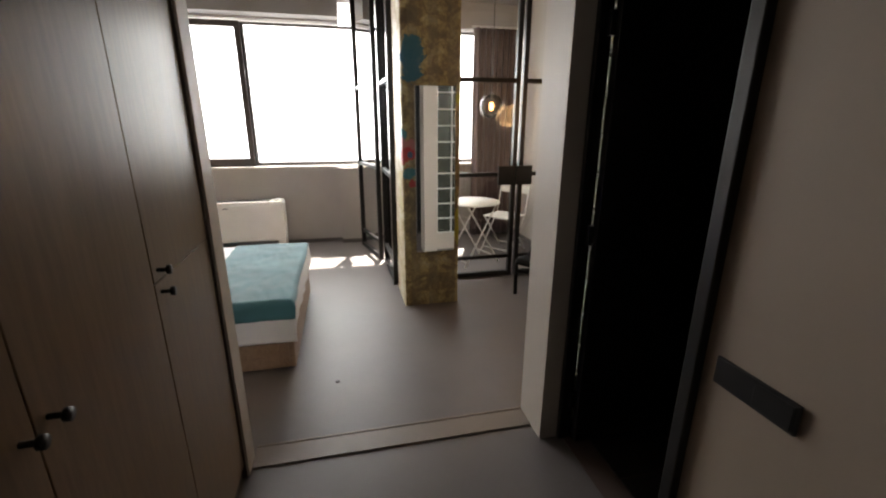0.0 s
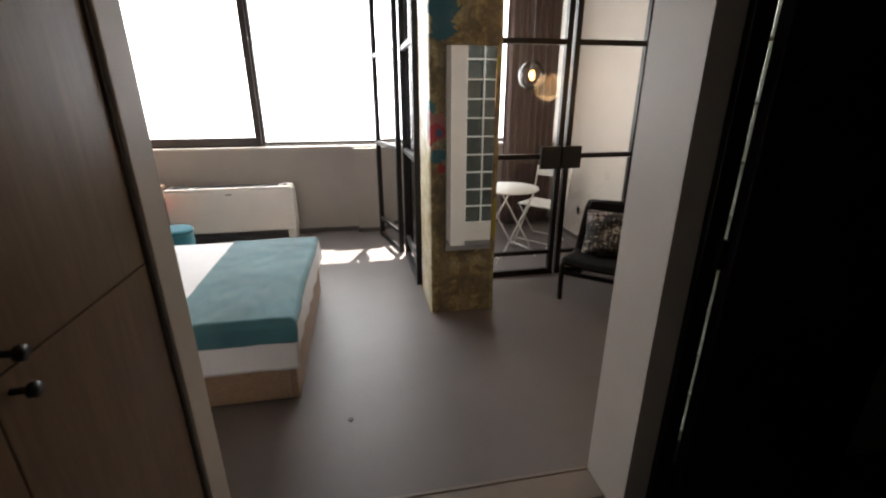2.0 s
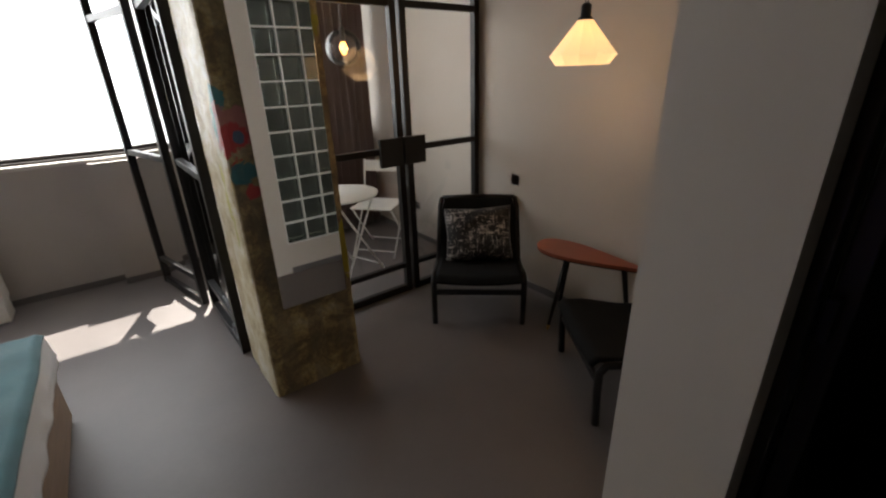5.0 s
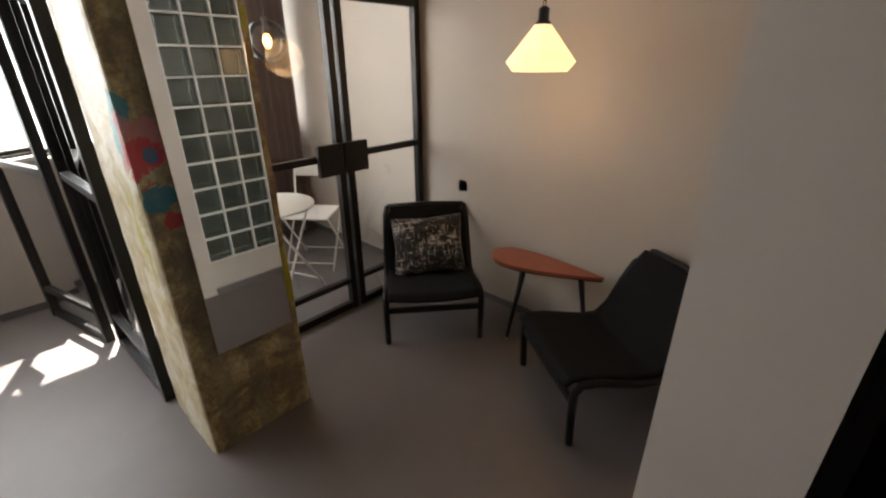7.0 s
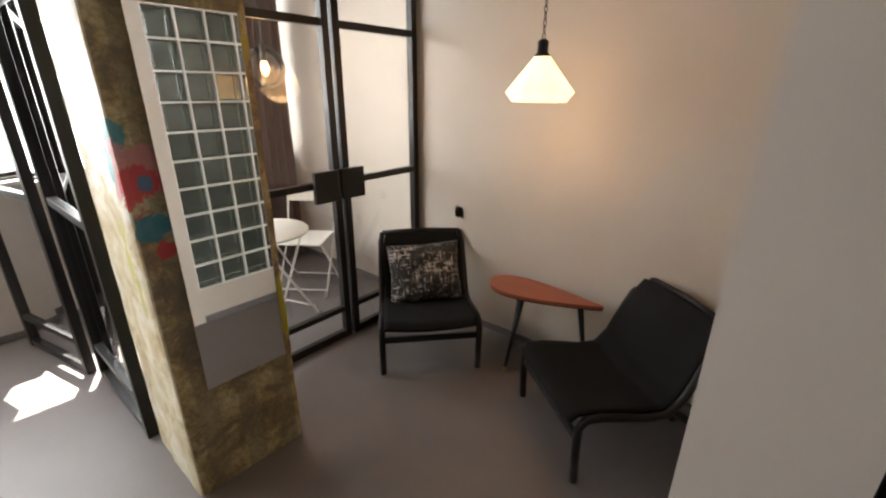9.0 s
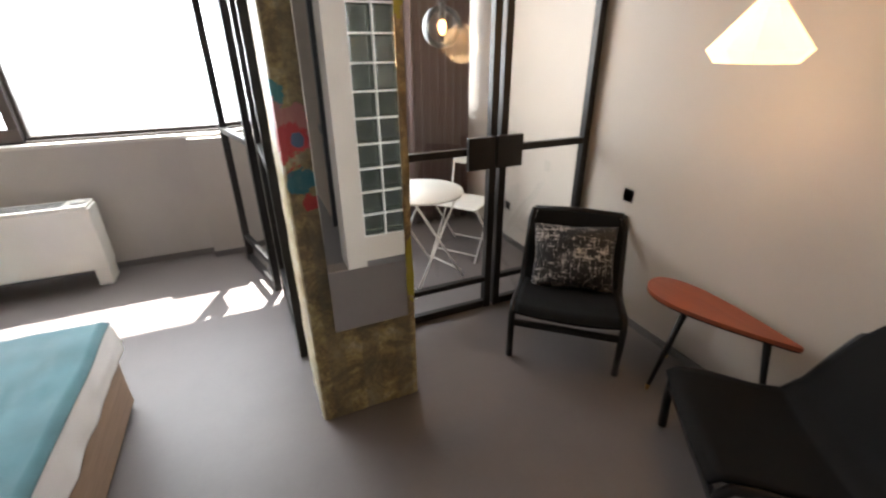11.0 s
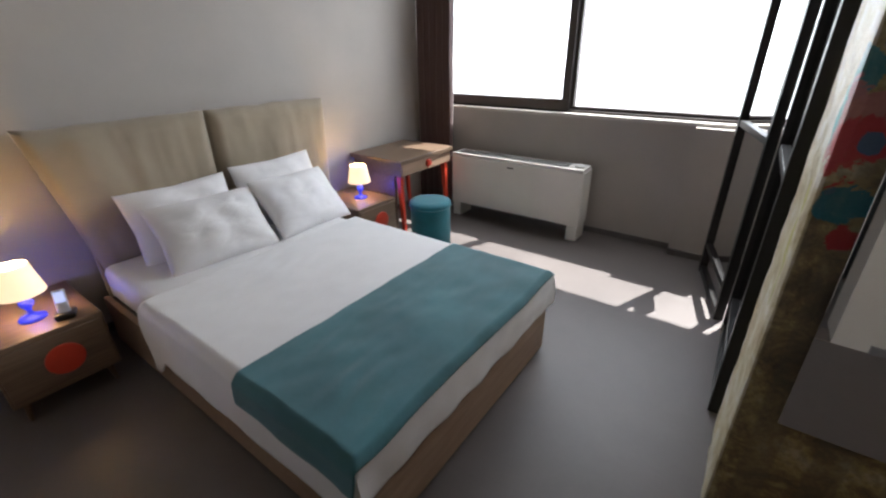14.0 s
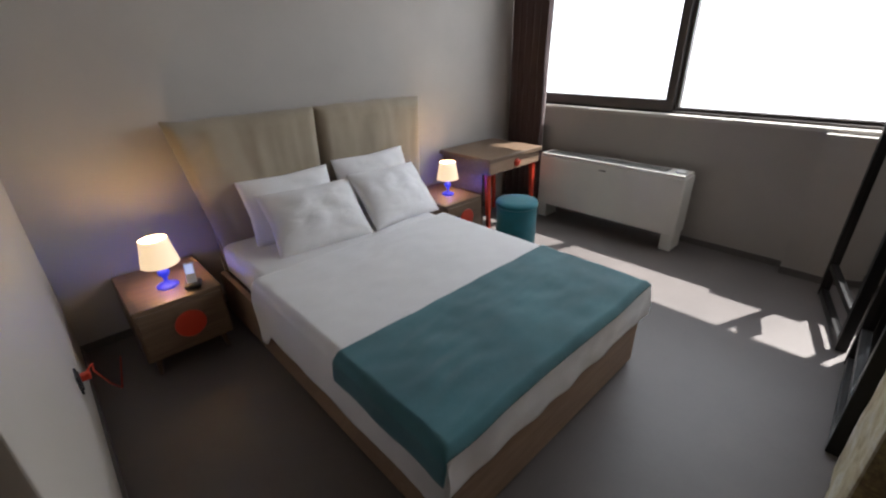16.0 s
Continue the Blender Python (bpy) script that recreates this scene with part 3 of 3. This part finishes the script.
def headboard_cushion(y0, y1, lean0, lean1):
    """Padded panel, narrower at its foot, with soft vertical puckers."""
    def f(u, v):
        yb0, yb1 = y0 + lean0, y1 - lean1
        y = (yb0 + (yb1 - yb0) * u) * (1 - v) + (y0 + (y1 - y0) * u) * v
        edge = min(1, min(u, 1 - u) / 0.06) ** 0.5 * min(1, (1 - v) / 0.06 + 0.05) ** 0.5
        pucker = 0.010 * noise.noise((u * 9, v * 1.6, y0)) * (0.3 + v) + 0.004 * noise.noise((u * 28, v * 5, y0 + 3))
        sag = 0.018 * math.sin(u * math.pi) * math.sin(v * math.pi)
        return (-2.50 + 0.035 + 0.05 * edge + pucker + sag, y, 0.16 + 1.035 * v + 0.012 * noise.noise((u * 5, 3, y0)) * v)
    bm = grid(44, 36, f)
    rim = [e for e in bm.edges if e.is_boundary]
    out = bmesh.ops.extrude_edge_only(bm, edges=rim)
    for v in out["geom"]:
        if isinstance(v, bmesh.types.BMVert):
            v.co.x = -2.535
    return bm


part("headboard_frame", box(-2.58, -2.53, 2.64, 4.20, 0.05, 1.12, 0.01), BEIGE, bed)
part("headboard_cushion", headboard_cushion(2.505, 3.382, 0.20, 0.0), BEIGE, bed, "padded beige linen cushion", True)
part("headboard_cushion", headboard_cushion(3.388, 4.295, 0.0, 0.06), BEIGE, bed, "padded beige linen cushion", True)

MT = 0.485


def drape(x0, x1, y0, y1, top, over_y0, over_y1, over_x1, wob, seed, thick, nu=46, nv=60):
    """A cloth over the mattress; its overhang falls at the sides and the foot."""
    def f(u, v):
        r = 0.035
        oy = over_y0 * (1 + 0.35 * math.exp(-(u / 0.07) ** 4) * (over_y0 > 0.2))
        s = -oy + (y1 - y0 + oy + over_y1) * v
        q = (x1 - x0 + over_x1) * u
        y, z, x = y0 + s, top, x0 + q
        n = noise.noise((q * 4, s * 4, seed))
        n2 = noise.noise((q * 13, s * 9, seed + 5))
        if s < 0:
            y, z = y0 - r * min(1, -s / r) ** 0.7 * 0.8 - 0.012 * (1 + n) * min(1, -s * 9), top + s * 0.97
        elif s > y1 - y0:
            e = s - (y1 - y0)
            y, z = y1 + r * min(1, e / r) ** 0.7 * 0.8 + 0.012 * (1 + n) * min(1, e * 9), top - e * 0.97
        if q > x1 - x0:
            e = q - (x1 - x0)
            x, z = x1 + r * min(1, e / r) ** 0.7 * 0.8 + 0.010 * (1 + n2) * min(1, e * 9), min(z, top - e * 0.97)
        crease = noise.noise((q * 22 + s * 5, s * 5 - q * 3, seed + 11)) * max(0.0, noise.noise((q * 2.5, s * 2.5, seed + 17)) + 0.15)
        return (x + 0.006 * n2 * (s < 0) + 0.014 * noise.noise((s * 3.1, seed, u * 0.4)) * (wob > 0.005), y + 0.012 * noise.noise((q * 4.1, seed + 4, v * 0.3)) * (wob > 0.005), max(z, 0.03) + wob * (0.6 * n + 0.4 * n2 + 0.9 * crease))
    return grid(nu, nv, f, thick=thick)


sheet = tagged(finish("bed_sheet", drape(-1.80, BX1 - 0.012, BY0 + 0.012, BY1 - 0.012, MT + 0.006, 0.28, 0.15, 0.19, 0.0045, 2.0, 0.003, 110, 100), SHEET, None, True),
               "white cotton sheet with a fold hanging over the bed's side", "bed sheet")
throw = tagged(finish("throw_blanket", drape(-0.975, BX1 + 0.002, BY0 - 0.002, BY1 - 0.02, MT + 0.02, 0.125, 0.03, 0.03, 0.010, 7.0, 0.007, 80, 130), TEAL, None, True),
               "soft teal fleece throw laid across the foot of the bed", "blanket")


def pillow(name, m, w, h, d, material, label, seed, category="pillow"):
    """A stuffed pillow in its own upright plane, with pinched corners and creases."""
    bm = bmesh.new()
    for side in (-1, 1):
        def f(u, v):
            a, b = 2 * u - 1, 2 * v - 1
            puff = max(0.0, (1 - abs(a) ** 2.6) * (1 - abs(b) ** 2.6)) ** 0.55
            pin = 1 - 0.07 * (1 - abs(b)) * abs(a) ** 3, 1 - 0.07 * (1 - abs(a)) * abs(b) ** 3
            n = noise.noise((a * 2.2, b * 2.2, seed + side)) * 0.02
            ridge = 1 - abs(noise.noise((a * 2.6 + b * 1.7, b * 3.4 - a * 1.2, seed + side * 2)))
            n += 0.010 * max(0.0, ridge - 0.8) / 0.2 * (0.35 + 0.65 * noise.noise((a * 3, b * 3, seed + 8)) ** 2)
            return (a * w / 2 * pin[0], side * (d / 2 * puff + 0.002) + n * puff, b * h / 2 * pin[1])
        grid(40, 40, f, bm)
    bmesh.ops.remove_doubles(bm, verts=bm.verts, dist=0.0042)
    ob = tagged(finish(name, bm, material, None, True), label, category, "pillows on the bed" if category == "pillow" else "")
    ob.matrix_basis = m
    return ob


LB = "plump white cotton pillow leaning on the headboard"
pillow("pillow", pose(-2.27, 3.06, 0.64, -22, 0, 90), 0.60, 0.44, 0.18, SHEET, LB, 1)
pillow("pillow", pose(-2.05, 3.10, 0.62, -42, 0, 84), 0.60, 0.42, 0.17, SHEET, "plump white cotton pillow in front of another", 4)
pillow("pillow", pose(-2.27, 3.70, 0.66, -22, 0, 92), 0.62, 0.44, 0.18, SHEET, LB, 9)
pillow("pillow", pose(-2.03, 3.68, 0.63, -42, 3, 96), 0.60, 0.42, 0.17, SHEET, "creased white cotton pillow in front of another", 12)


# ---- nightstands, lamps, phone ----
def nightstand(y0, y1, label):
    t = thing("nightstand", label, "nightstand", (-2.58, (y0 + y1) / 2, 0), 0, "nightstands beside the bed")
    w, D = (y1 - y0) / 2, 0.53
    part("body", box(0, D, -w, w, 0.10, 0.40, 0.006), WALNUT, t)
    dr = part("drawer", box(D, D + 0.012, -w + 0.012, w - 0.012, 0.125, 0.375, 0.003), WALNUT, t)
    bm = lathe([(0, -0.006), (0.075, -0.006), (0.075, 0.004), (0.07, 0.007), (0, 0.007)], 36)
    bm.transform(Matrix.Translation((D + 0.014, 0.02, 0.25)) @ Matrix.Rotation(radians(90), 4, "Y"))
    part("knob", bm, RED, dr, "large round red lacquer pull")
    for x in (0.05, D - 0.05):
        for y in (-w + 0.05, w - 0.05):
            part("leg", tube([(x, y, 0.10), (x + (0.02 if x > 0.2 else -0.01), y * 1.08, 0)], 0.016, r1=0.010), WALNUT, t, "", True)
    return t


nightstand(2.065, 2.485, "walnut nightstand with a round red pull")
nightstand(4.17, 4.59, "walnut nightstand with a round red pull beside the desk")


def bedside_lamp(x, y):
    t = thing("bedside_lamp", "small lit lamp with white shade and glowing blue base", "lamp", (x, y, 0.40), 0, "bedside lamps")
    part("base", lathe([(0, 0), (0.052, 0), (0.054, 0.008), (0.03, 0.016), (0.012, 0.03), (0.010, 0.05), (0.026, 0.07), (0.030, 0.085), (0.022, 0.10), (0.009, 0.115), (0.009, 0.155), (0, 0.155)], 24), BLUE_GLOW, t, "translucent blue base", True).visible_shadow = False
    bm = lathe([(0.092, 0.135), (0.066, 0.275)], 36)
    lathe([(0.089, 0.135), (0.063, 0.275)], 36, bm=bm)
    part("shade", bm, SHADE_GLOW, t, "lit cream fabric shade", True)
    return t


for lx, ly in LAMPS:
    bedside_lamp(lx, ly)
ph = thing("phone", "small cordless phone with a lit screen on its cradle", "phone", (-2.125, 2.37, 0.40), 70)
part("cradle", box(-0.04, 0.04, -0.03, 0.05, 0, 0.03, 0.01), BLACK_PLASTIC, ph)
bm = box(-0.024, 0.024, -0.008, 0.008, 0, 0.115, 0.006)
bm.transform(pose(0, 0.0, 0.022, -18, 0, 0))
hs = part("handset", bm, PHONE_BODY, ph)
bm = box(-0.019, 0.019, -0.0105, -0.0085, 0.055, 0.105)
bm.transform(pose(0, 0.0, 0.022, -18, 0, 0))
part("screen", bm, SCREEN_GLOW, hs, "pale blue lit screen")

# ---- desk and pouf ----
dk = thing("desk", "walnut desk with red legs and a red drawer pull", "desk", (-2.58, 4.61, 0))
part("top", box(0, 0.60, 0, 0.725, 0.665, 0.70, 0.004), WALNUT, dk)
part("apron", box(0.03, 0.57, 0.02, 0.705, 0.56, 0.665), WALNUT, dk)
dr = part("drawer", box(0.57, 0.586, 0.025, 0.70, 0.565, 0.662, 0.003), BED_WOOD, dk, "pale oak drawer front")
bm = lathe([(0, 0), (0.034, 0), (0.036, 0.008), (0.028, 0.02), (0, 0.022)], 24)
bm.transform(Matrix.Translation((0.586, 0.37, 0.615)) @ Matrix.Rotation(radians(90), 4, "Y"))
part("knob", bm, RED, dr, "round red lacquer pull", True)
part("side_panel", box(0.02, 0.50, 0.02, 0.04, 0.0, 0.56, 0.003), WALNUT, dk)
for x, y in ((0.53, 0.05), (0.53, 0.675), (0.06, 0.675)):
    bm = box(-0.022, 0.022, -0.022, 0.022, 0, 0.56, 0.006)
    for v in bm.verts:
        k = 0.6 + 0.4 * v.co.z / 0.56
        v.co.x, v.co.y = v.co.x * k + 0.03 * (1 - v.co.z / 0.56) + x, v.co.y * k + y
    part("leg", bm, RED, dk, "tapered red lacquer leg")
pf = thing("pouf", "round teal velvet pouf beside the desk", "pouf", (-1.70, 4.62, 0))
part("body", lathe([(0, 0.0), (0.150, 0.0), (0.158, 0.015), (0.160, 0.2), (0.160, 0.385)], 40), POUF, pf, "", True)
part("lid", lathe([(0.160, 0.385), (0.166, 0.388), (0.167, 0.41), (0.160, 0.424), (0.11, 0.431), (0, 0.433)], 40), POUF, pf, "", True)
part("piping", lathe([(0.166 + 0.004 * math.cos(a), 0.388 + 0.004 * math.sin(a)) for a in (0, 1.57, 3.14, 4.71, 6.28)], 40), POUF, pf, "", True)


# ---- sitting corner ----
def easy_chair(at, rz, label):
    t = thing("easy_chair", label, "chair", at, rz, "low black easy chairs")
    hw = 0.285

    def seat(u, v):
        # from the front edge, down to the seat's low back, up the backrest
        path = ((-0.01, 0.355), (0.02, 0.385), (0.12, 0.375), (0.30, 0.34), (0.43, 0.33), (0.50, 0.40), (0.56, 0.55), (0.63, 0.70), (0.66, 0.765))
        k = u * (len(path) - 1)
        i = min(int(k), len(path) - 2)
        a, b = Vector(path[i]), Vector(path[i + 1])
        p = a.lerp(b, k - i)
        side = 2 * v - 1
        narrow = 1 - 0.10 * max(0, u - 0.8) / 0.2 * abs(side) ** 4
        dip = 0.018 * (1 - side * side)
        return (side * (hw - 0.012) * narrow, p.x + (dip if u > 0.55 else 0), 0.875 * p.y - (dip if u < 0.55 else 0) + 0.002 * noise.noise((u * 9, v * 7, 1)))
    bm = grid(40, 20, seat, thick=0.02)
    part("seat_sling", bm, BLACK_CLOTH, t, "black canvas sling seat and back", True)
    for s in (-1, 1):
        x = s * hw
        pts = [(x, 0.03, 0.0), (x, 0.02, 0.20), (x, 0.02, 0.33), (x, 0.05, 0.372), (x, 0.12, 0.372), (x, 0.33, 0.325), (x, 0.44, 0.325), (x, 0.51, 0.41), (x * 0.99, 0.57, 0.56), (x * 0.98, 0.64, 0.71), (x * 0.93, 0.67, 0.775)]
        part("side_frame", tube([(a, b, 0.875 * c) for a, b, c in pts], 0.019, sides=10), BLACK_WOOD, t, "bent black wooden side frame", True)
        part("back_leg", tube([(x, 0.46, 0.295), (x, 0.56, 0.228), (x, 0.63, 0.10), (x, 0.66, 0.0)], 0.018, sides=10), BLACK_WOOD, t, "", True)
    part("top_rail", tube([(-hw * 0.93, 0.67, 0.678), (0, 0.685, 0.685), (hw * 0.93, 0.67, 0.678)], 0.017), BLACK_WOOD, t, "", True)
    part("front_rail", box(-hw, hw, 0.01, 0.035, 0.215, 0.25, 0.006), BLACK_WOOD, t)
    part("back_rail", box(-hw, hw, 0.47, 0.50, 0.235, 0.27, 0.006), BLACK_WOOD, t)
    return t


easy_chair((1.705, 3.268, 0), -41.5, "low black canvas easy chair holding a patterned cushion")
easy_chair((1.70, 2.54, 0), -126.6, "low black canvas easy chair beside the small table")
pillow("cushion", Matrix.Translation((1.705, 3.268, 0)) @ pose(0, 0, 0, 0, 0, -41.5) @ pose(0.0, 0.43, 0.475, -22, -3, 0), 0.47, 0.385, 0.15, CUSHION, "square cushion with a metallic silver and black weave", 21, "cushion")

tb = thing("side_table", "small red-brown kidney-shaped table on black splayed legs", "table", (2.13, 2.835, 0))
outline = []
for k in range(64):
    a = 2 * math.pi * k / 64
    y = 0.335 * math.cos(a) - 0.005
    wide = 0.185 * (0.62 + 0.42 * math.cos(a))
    x = wide * math.sin(a)
    x = x * (0.75 if x > 0 else 1.15) + 0.04 + 0.10 * max(0.0, 0.37 - y) ** 1.5
    outline.append((min(x, 0.175), y))
bm = bmesh.new()
f = bm.faces.new([bm.verts.new((x, y, 0.492)) for x, y in outline])
out = bmesh.ops.extrude_face_region(bm, geom=[f])
for v in out["geom"]:
    if isinstance(v, bmesh.types.BMVert):
        v.co.z = 0.512
part("tabletop", bm, TABLE_WOOD, tb)
bm = bmesh.new()
f = bm.faces.new([bm.verts.new((x * 0.985 + 0.001, y * 0.985, 0.484)) for x, y in outline])
out = bmesh.ops.extrude_face_region(bm, geom=[f])
for v in out["geom"]:
    if isinstance(v, bmesh.types.BMVert):
        v.co.z = 0.4925
part("edge_band", bm, BLACK_WOOD, tb, "dark bevelled underside")
for a, b in (((-0.03, 0.08), (-0.115, 0.115)), ((0.12, 0.17), (0.17, 0.25)), ((0.12, -0.20), (0.15, -0.27))):
    leg = part("leg", tube([(*a, 0.486), (*b, 0.03)], 0.017, r1=0.010), BLACK_WOOD, tb, "", True)
    part("ferrule", tube([(b[0] - 0.0, b[1], 0.032), (b[0] + (b[0] - a[0]) * 0.06, b[1] + (b[1] - a[1]) * 0.06, 0.0)], 0.0105, r1=0.008), BRASS, leg, "brass foot", True)

pl = thing("pendant_lamp", "lit cream pleated pendant lamp hanging on a chain", "lamp", (2.0, 2.855, 1.547))
bm = bmesh.new()
PLEAT = 12
prof = ((0.125, 0.0), (0.158, 0.042), (0.034, 0.195))
rings = [[bm.verts.new((r * math.cos(2 * math.pi * k / PLEAT), r * math.sin(2 * math.pi * k / PLEAT), z)) for k in range(PLEAT)] for r, z in prof]
for a, b in zip(rings, rings[1:]):
    for k in range(PLEAT):
        bm.faces.new((a[k], a[(k + 1) % PLEAT], b[(k + 1) % PLEAT], b[k]))
bmesh.ops.solidify(bm, geom=list(bm.faces), thickness=0.002)
part("shade", bm, PENDANT_GLOW, pl, "lit cream pleated shade").visible_shadow = False
part("socket", lathe([(0, 0.185), (0.035, 0.185), (0.035, 0.20), (0.024, 0.21), (0.024, 0.255), (0.012, 0.265), (0, 0.265)], 20), BLACK_PLASTIC, pl, "", True)
part("bulb", lathe([(0, 0.05), (0.02, 0.055), (0.03, 0.08), (0.022, 0.12), (0.013, 0.19)], 16), BULB_GLOW, pl, "", True).visible_shadow = False
for k in range(60):
    c = Vector((0, 0, 0.275 + k * 0.0265))
    if c.z + 1.547 > TOP - 0.01:
        break
    ax = Vector((1, 0, 0)) if k % 2 else Vector((0, 1, 0))
    part("chain_link", tube([c + ax * 0.007 * math.cos(q) + Vector((0, 0, 0.017 * math.sin(q))) for q in (i * math.pi / 4 for i in range(9))], 0.0022, sides=5, caps=False), BLACK_STEEL, pl)

# ---- sunroom ----
gl = thing("globe_lamp", "clear glass globe pendant with a lit filament bulb", "lamp", (1.585, 4.57, 1.72))
part("globe", lathe([(0.125 * math.sin(a), -0.125 * math.cos(a)) for a in (math.pi * k / 20 for k in range(19))], 32), GLOBE_GLASS, gl, "clear glass globe", True).visible_shadow = False
part("bulb", lathe([(0, -0.045), (0.012, -0.04), (0.024, -0.015), (0.024, 0.01), (0.014, 0.04)], 16), BULB_GLOW, gl, "", True).visible_shadow = False
part("socket", tube([(0, 0, 0.04), (0, 0, 0.135)], 0.018, sides=16), BLACK_PLASTIC, gl, "", True)
part("cord", tube([(0, 0, 0.135), (0, 0, TOP - 1.72)], 0.004, sides=6), BLACK_PLASTIC, gl)

bt = thing("folding_table", "round white metal folding table with crossed legs", "table", (1.40, 4.52, 0), 20)
part("tabletop", lathe([(0, 0.685), (0.275, 0.685), (0.288, 0.688), (0.292, 0.696), (0.288, 0.704), (0, 0.706)], 48), WHITE_METAL, bt, "", True)
for s in (-1, 1):
    for q in (-1, 1):
        part("leg", tube([(q * 0.20, s * 0.16, 0.685), (-q * 0.24, s * 0.18, 0.0)], 0.009, sides=8), WHITE_METAL, bt, "", True)
    part("stretcher", tube([(s * 0.22, -0.175, 0.06), (s * 0.22, 0.175, 0.06)], 0.007, sides=8), WHITE_METAL, bt, "", True)

fc = thing("folding_chair", "white metal folding chair beside the round table", "chair", (1.90, 4.86, 0), -52)
part("seat", box(-0.19, 0.19, -0.19, 0.18, 0.44, 0.455, 0.006), WHITE_METAL, fc)
part("backrest", box(-0.195, 0.195, 0.225, 0.238, 0.70, 0.80, 0.006), WHITE_METAL, fc)
for s in (-1, 1):
    part("back_leg", tube([(s * 0.2, 0.24, 0.81), (s * 0.2, 0.16, 0.46), (s * 0.2, -0.20, 0.0)], 0.009, sides=8), WHITE_METAL, fc, "", True)
    part("front_leg", tube([(s * 0.185, -0.16, 0.445), (s * 0.185, 0.22, 0.0)], 0.009, sides=8), WHITE_METAL, fc, "", True)
part("stretcher", tube([(-0.2, -0.16, 0.05), (0.2, -0.16, 0.05)], 0.007, sides=8), WHITE_METAL, fc, "", True)
part("stretcher", tube([(-0.185, 0.18, 0.05), (0.185, 0.18, 0.05)], 0.007, sides=8), WHITE_METAL, fc, "", True)

fm = thing("floor_plate", "tiny round metal plate set in the resin floor", "floor plate", (-0.124, 2.378, 0))
part("ring", lathe([(0.008, 0.0), (0.015, 0.0), (0.015, 0.0025), (0.010, 0.003), (0.008, 0.0015)], 20), ALU, fm, "", True)
part("core", lathe([(0, 0.0012), (0.0082, 0.0012)], 16), GREY_SLOT, fm)
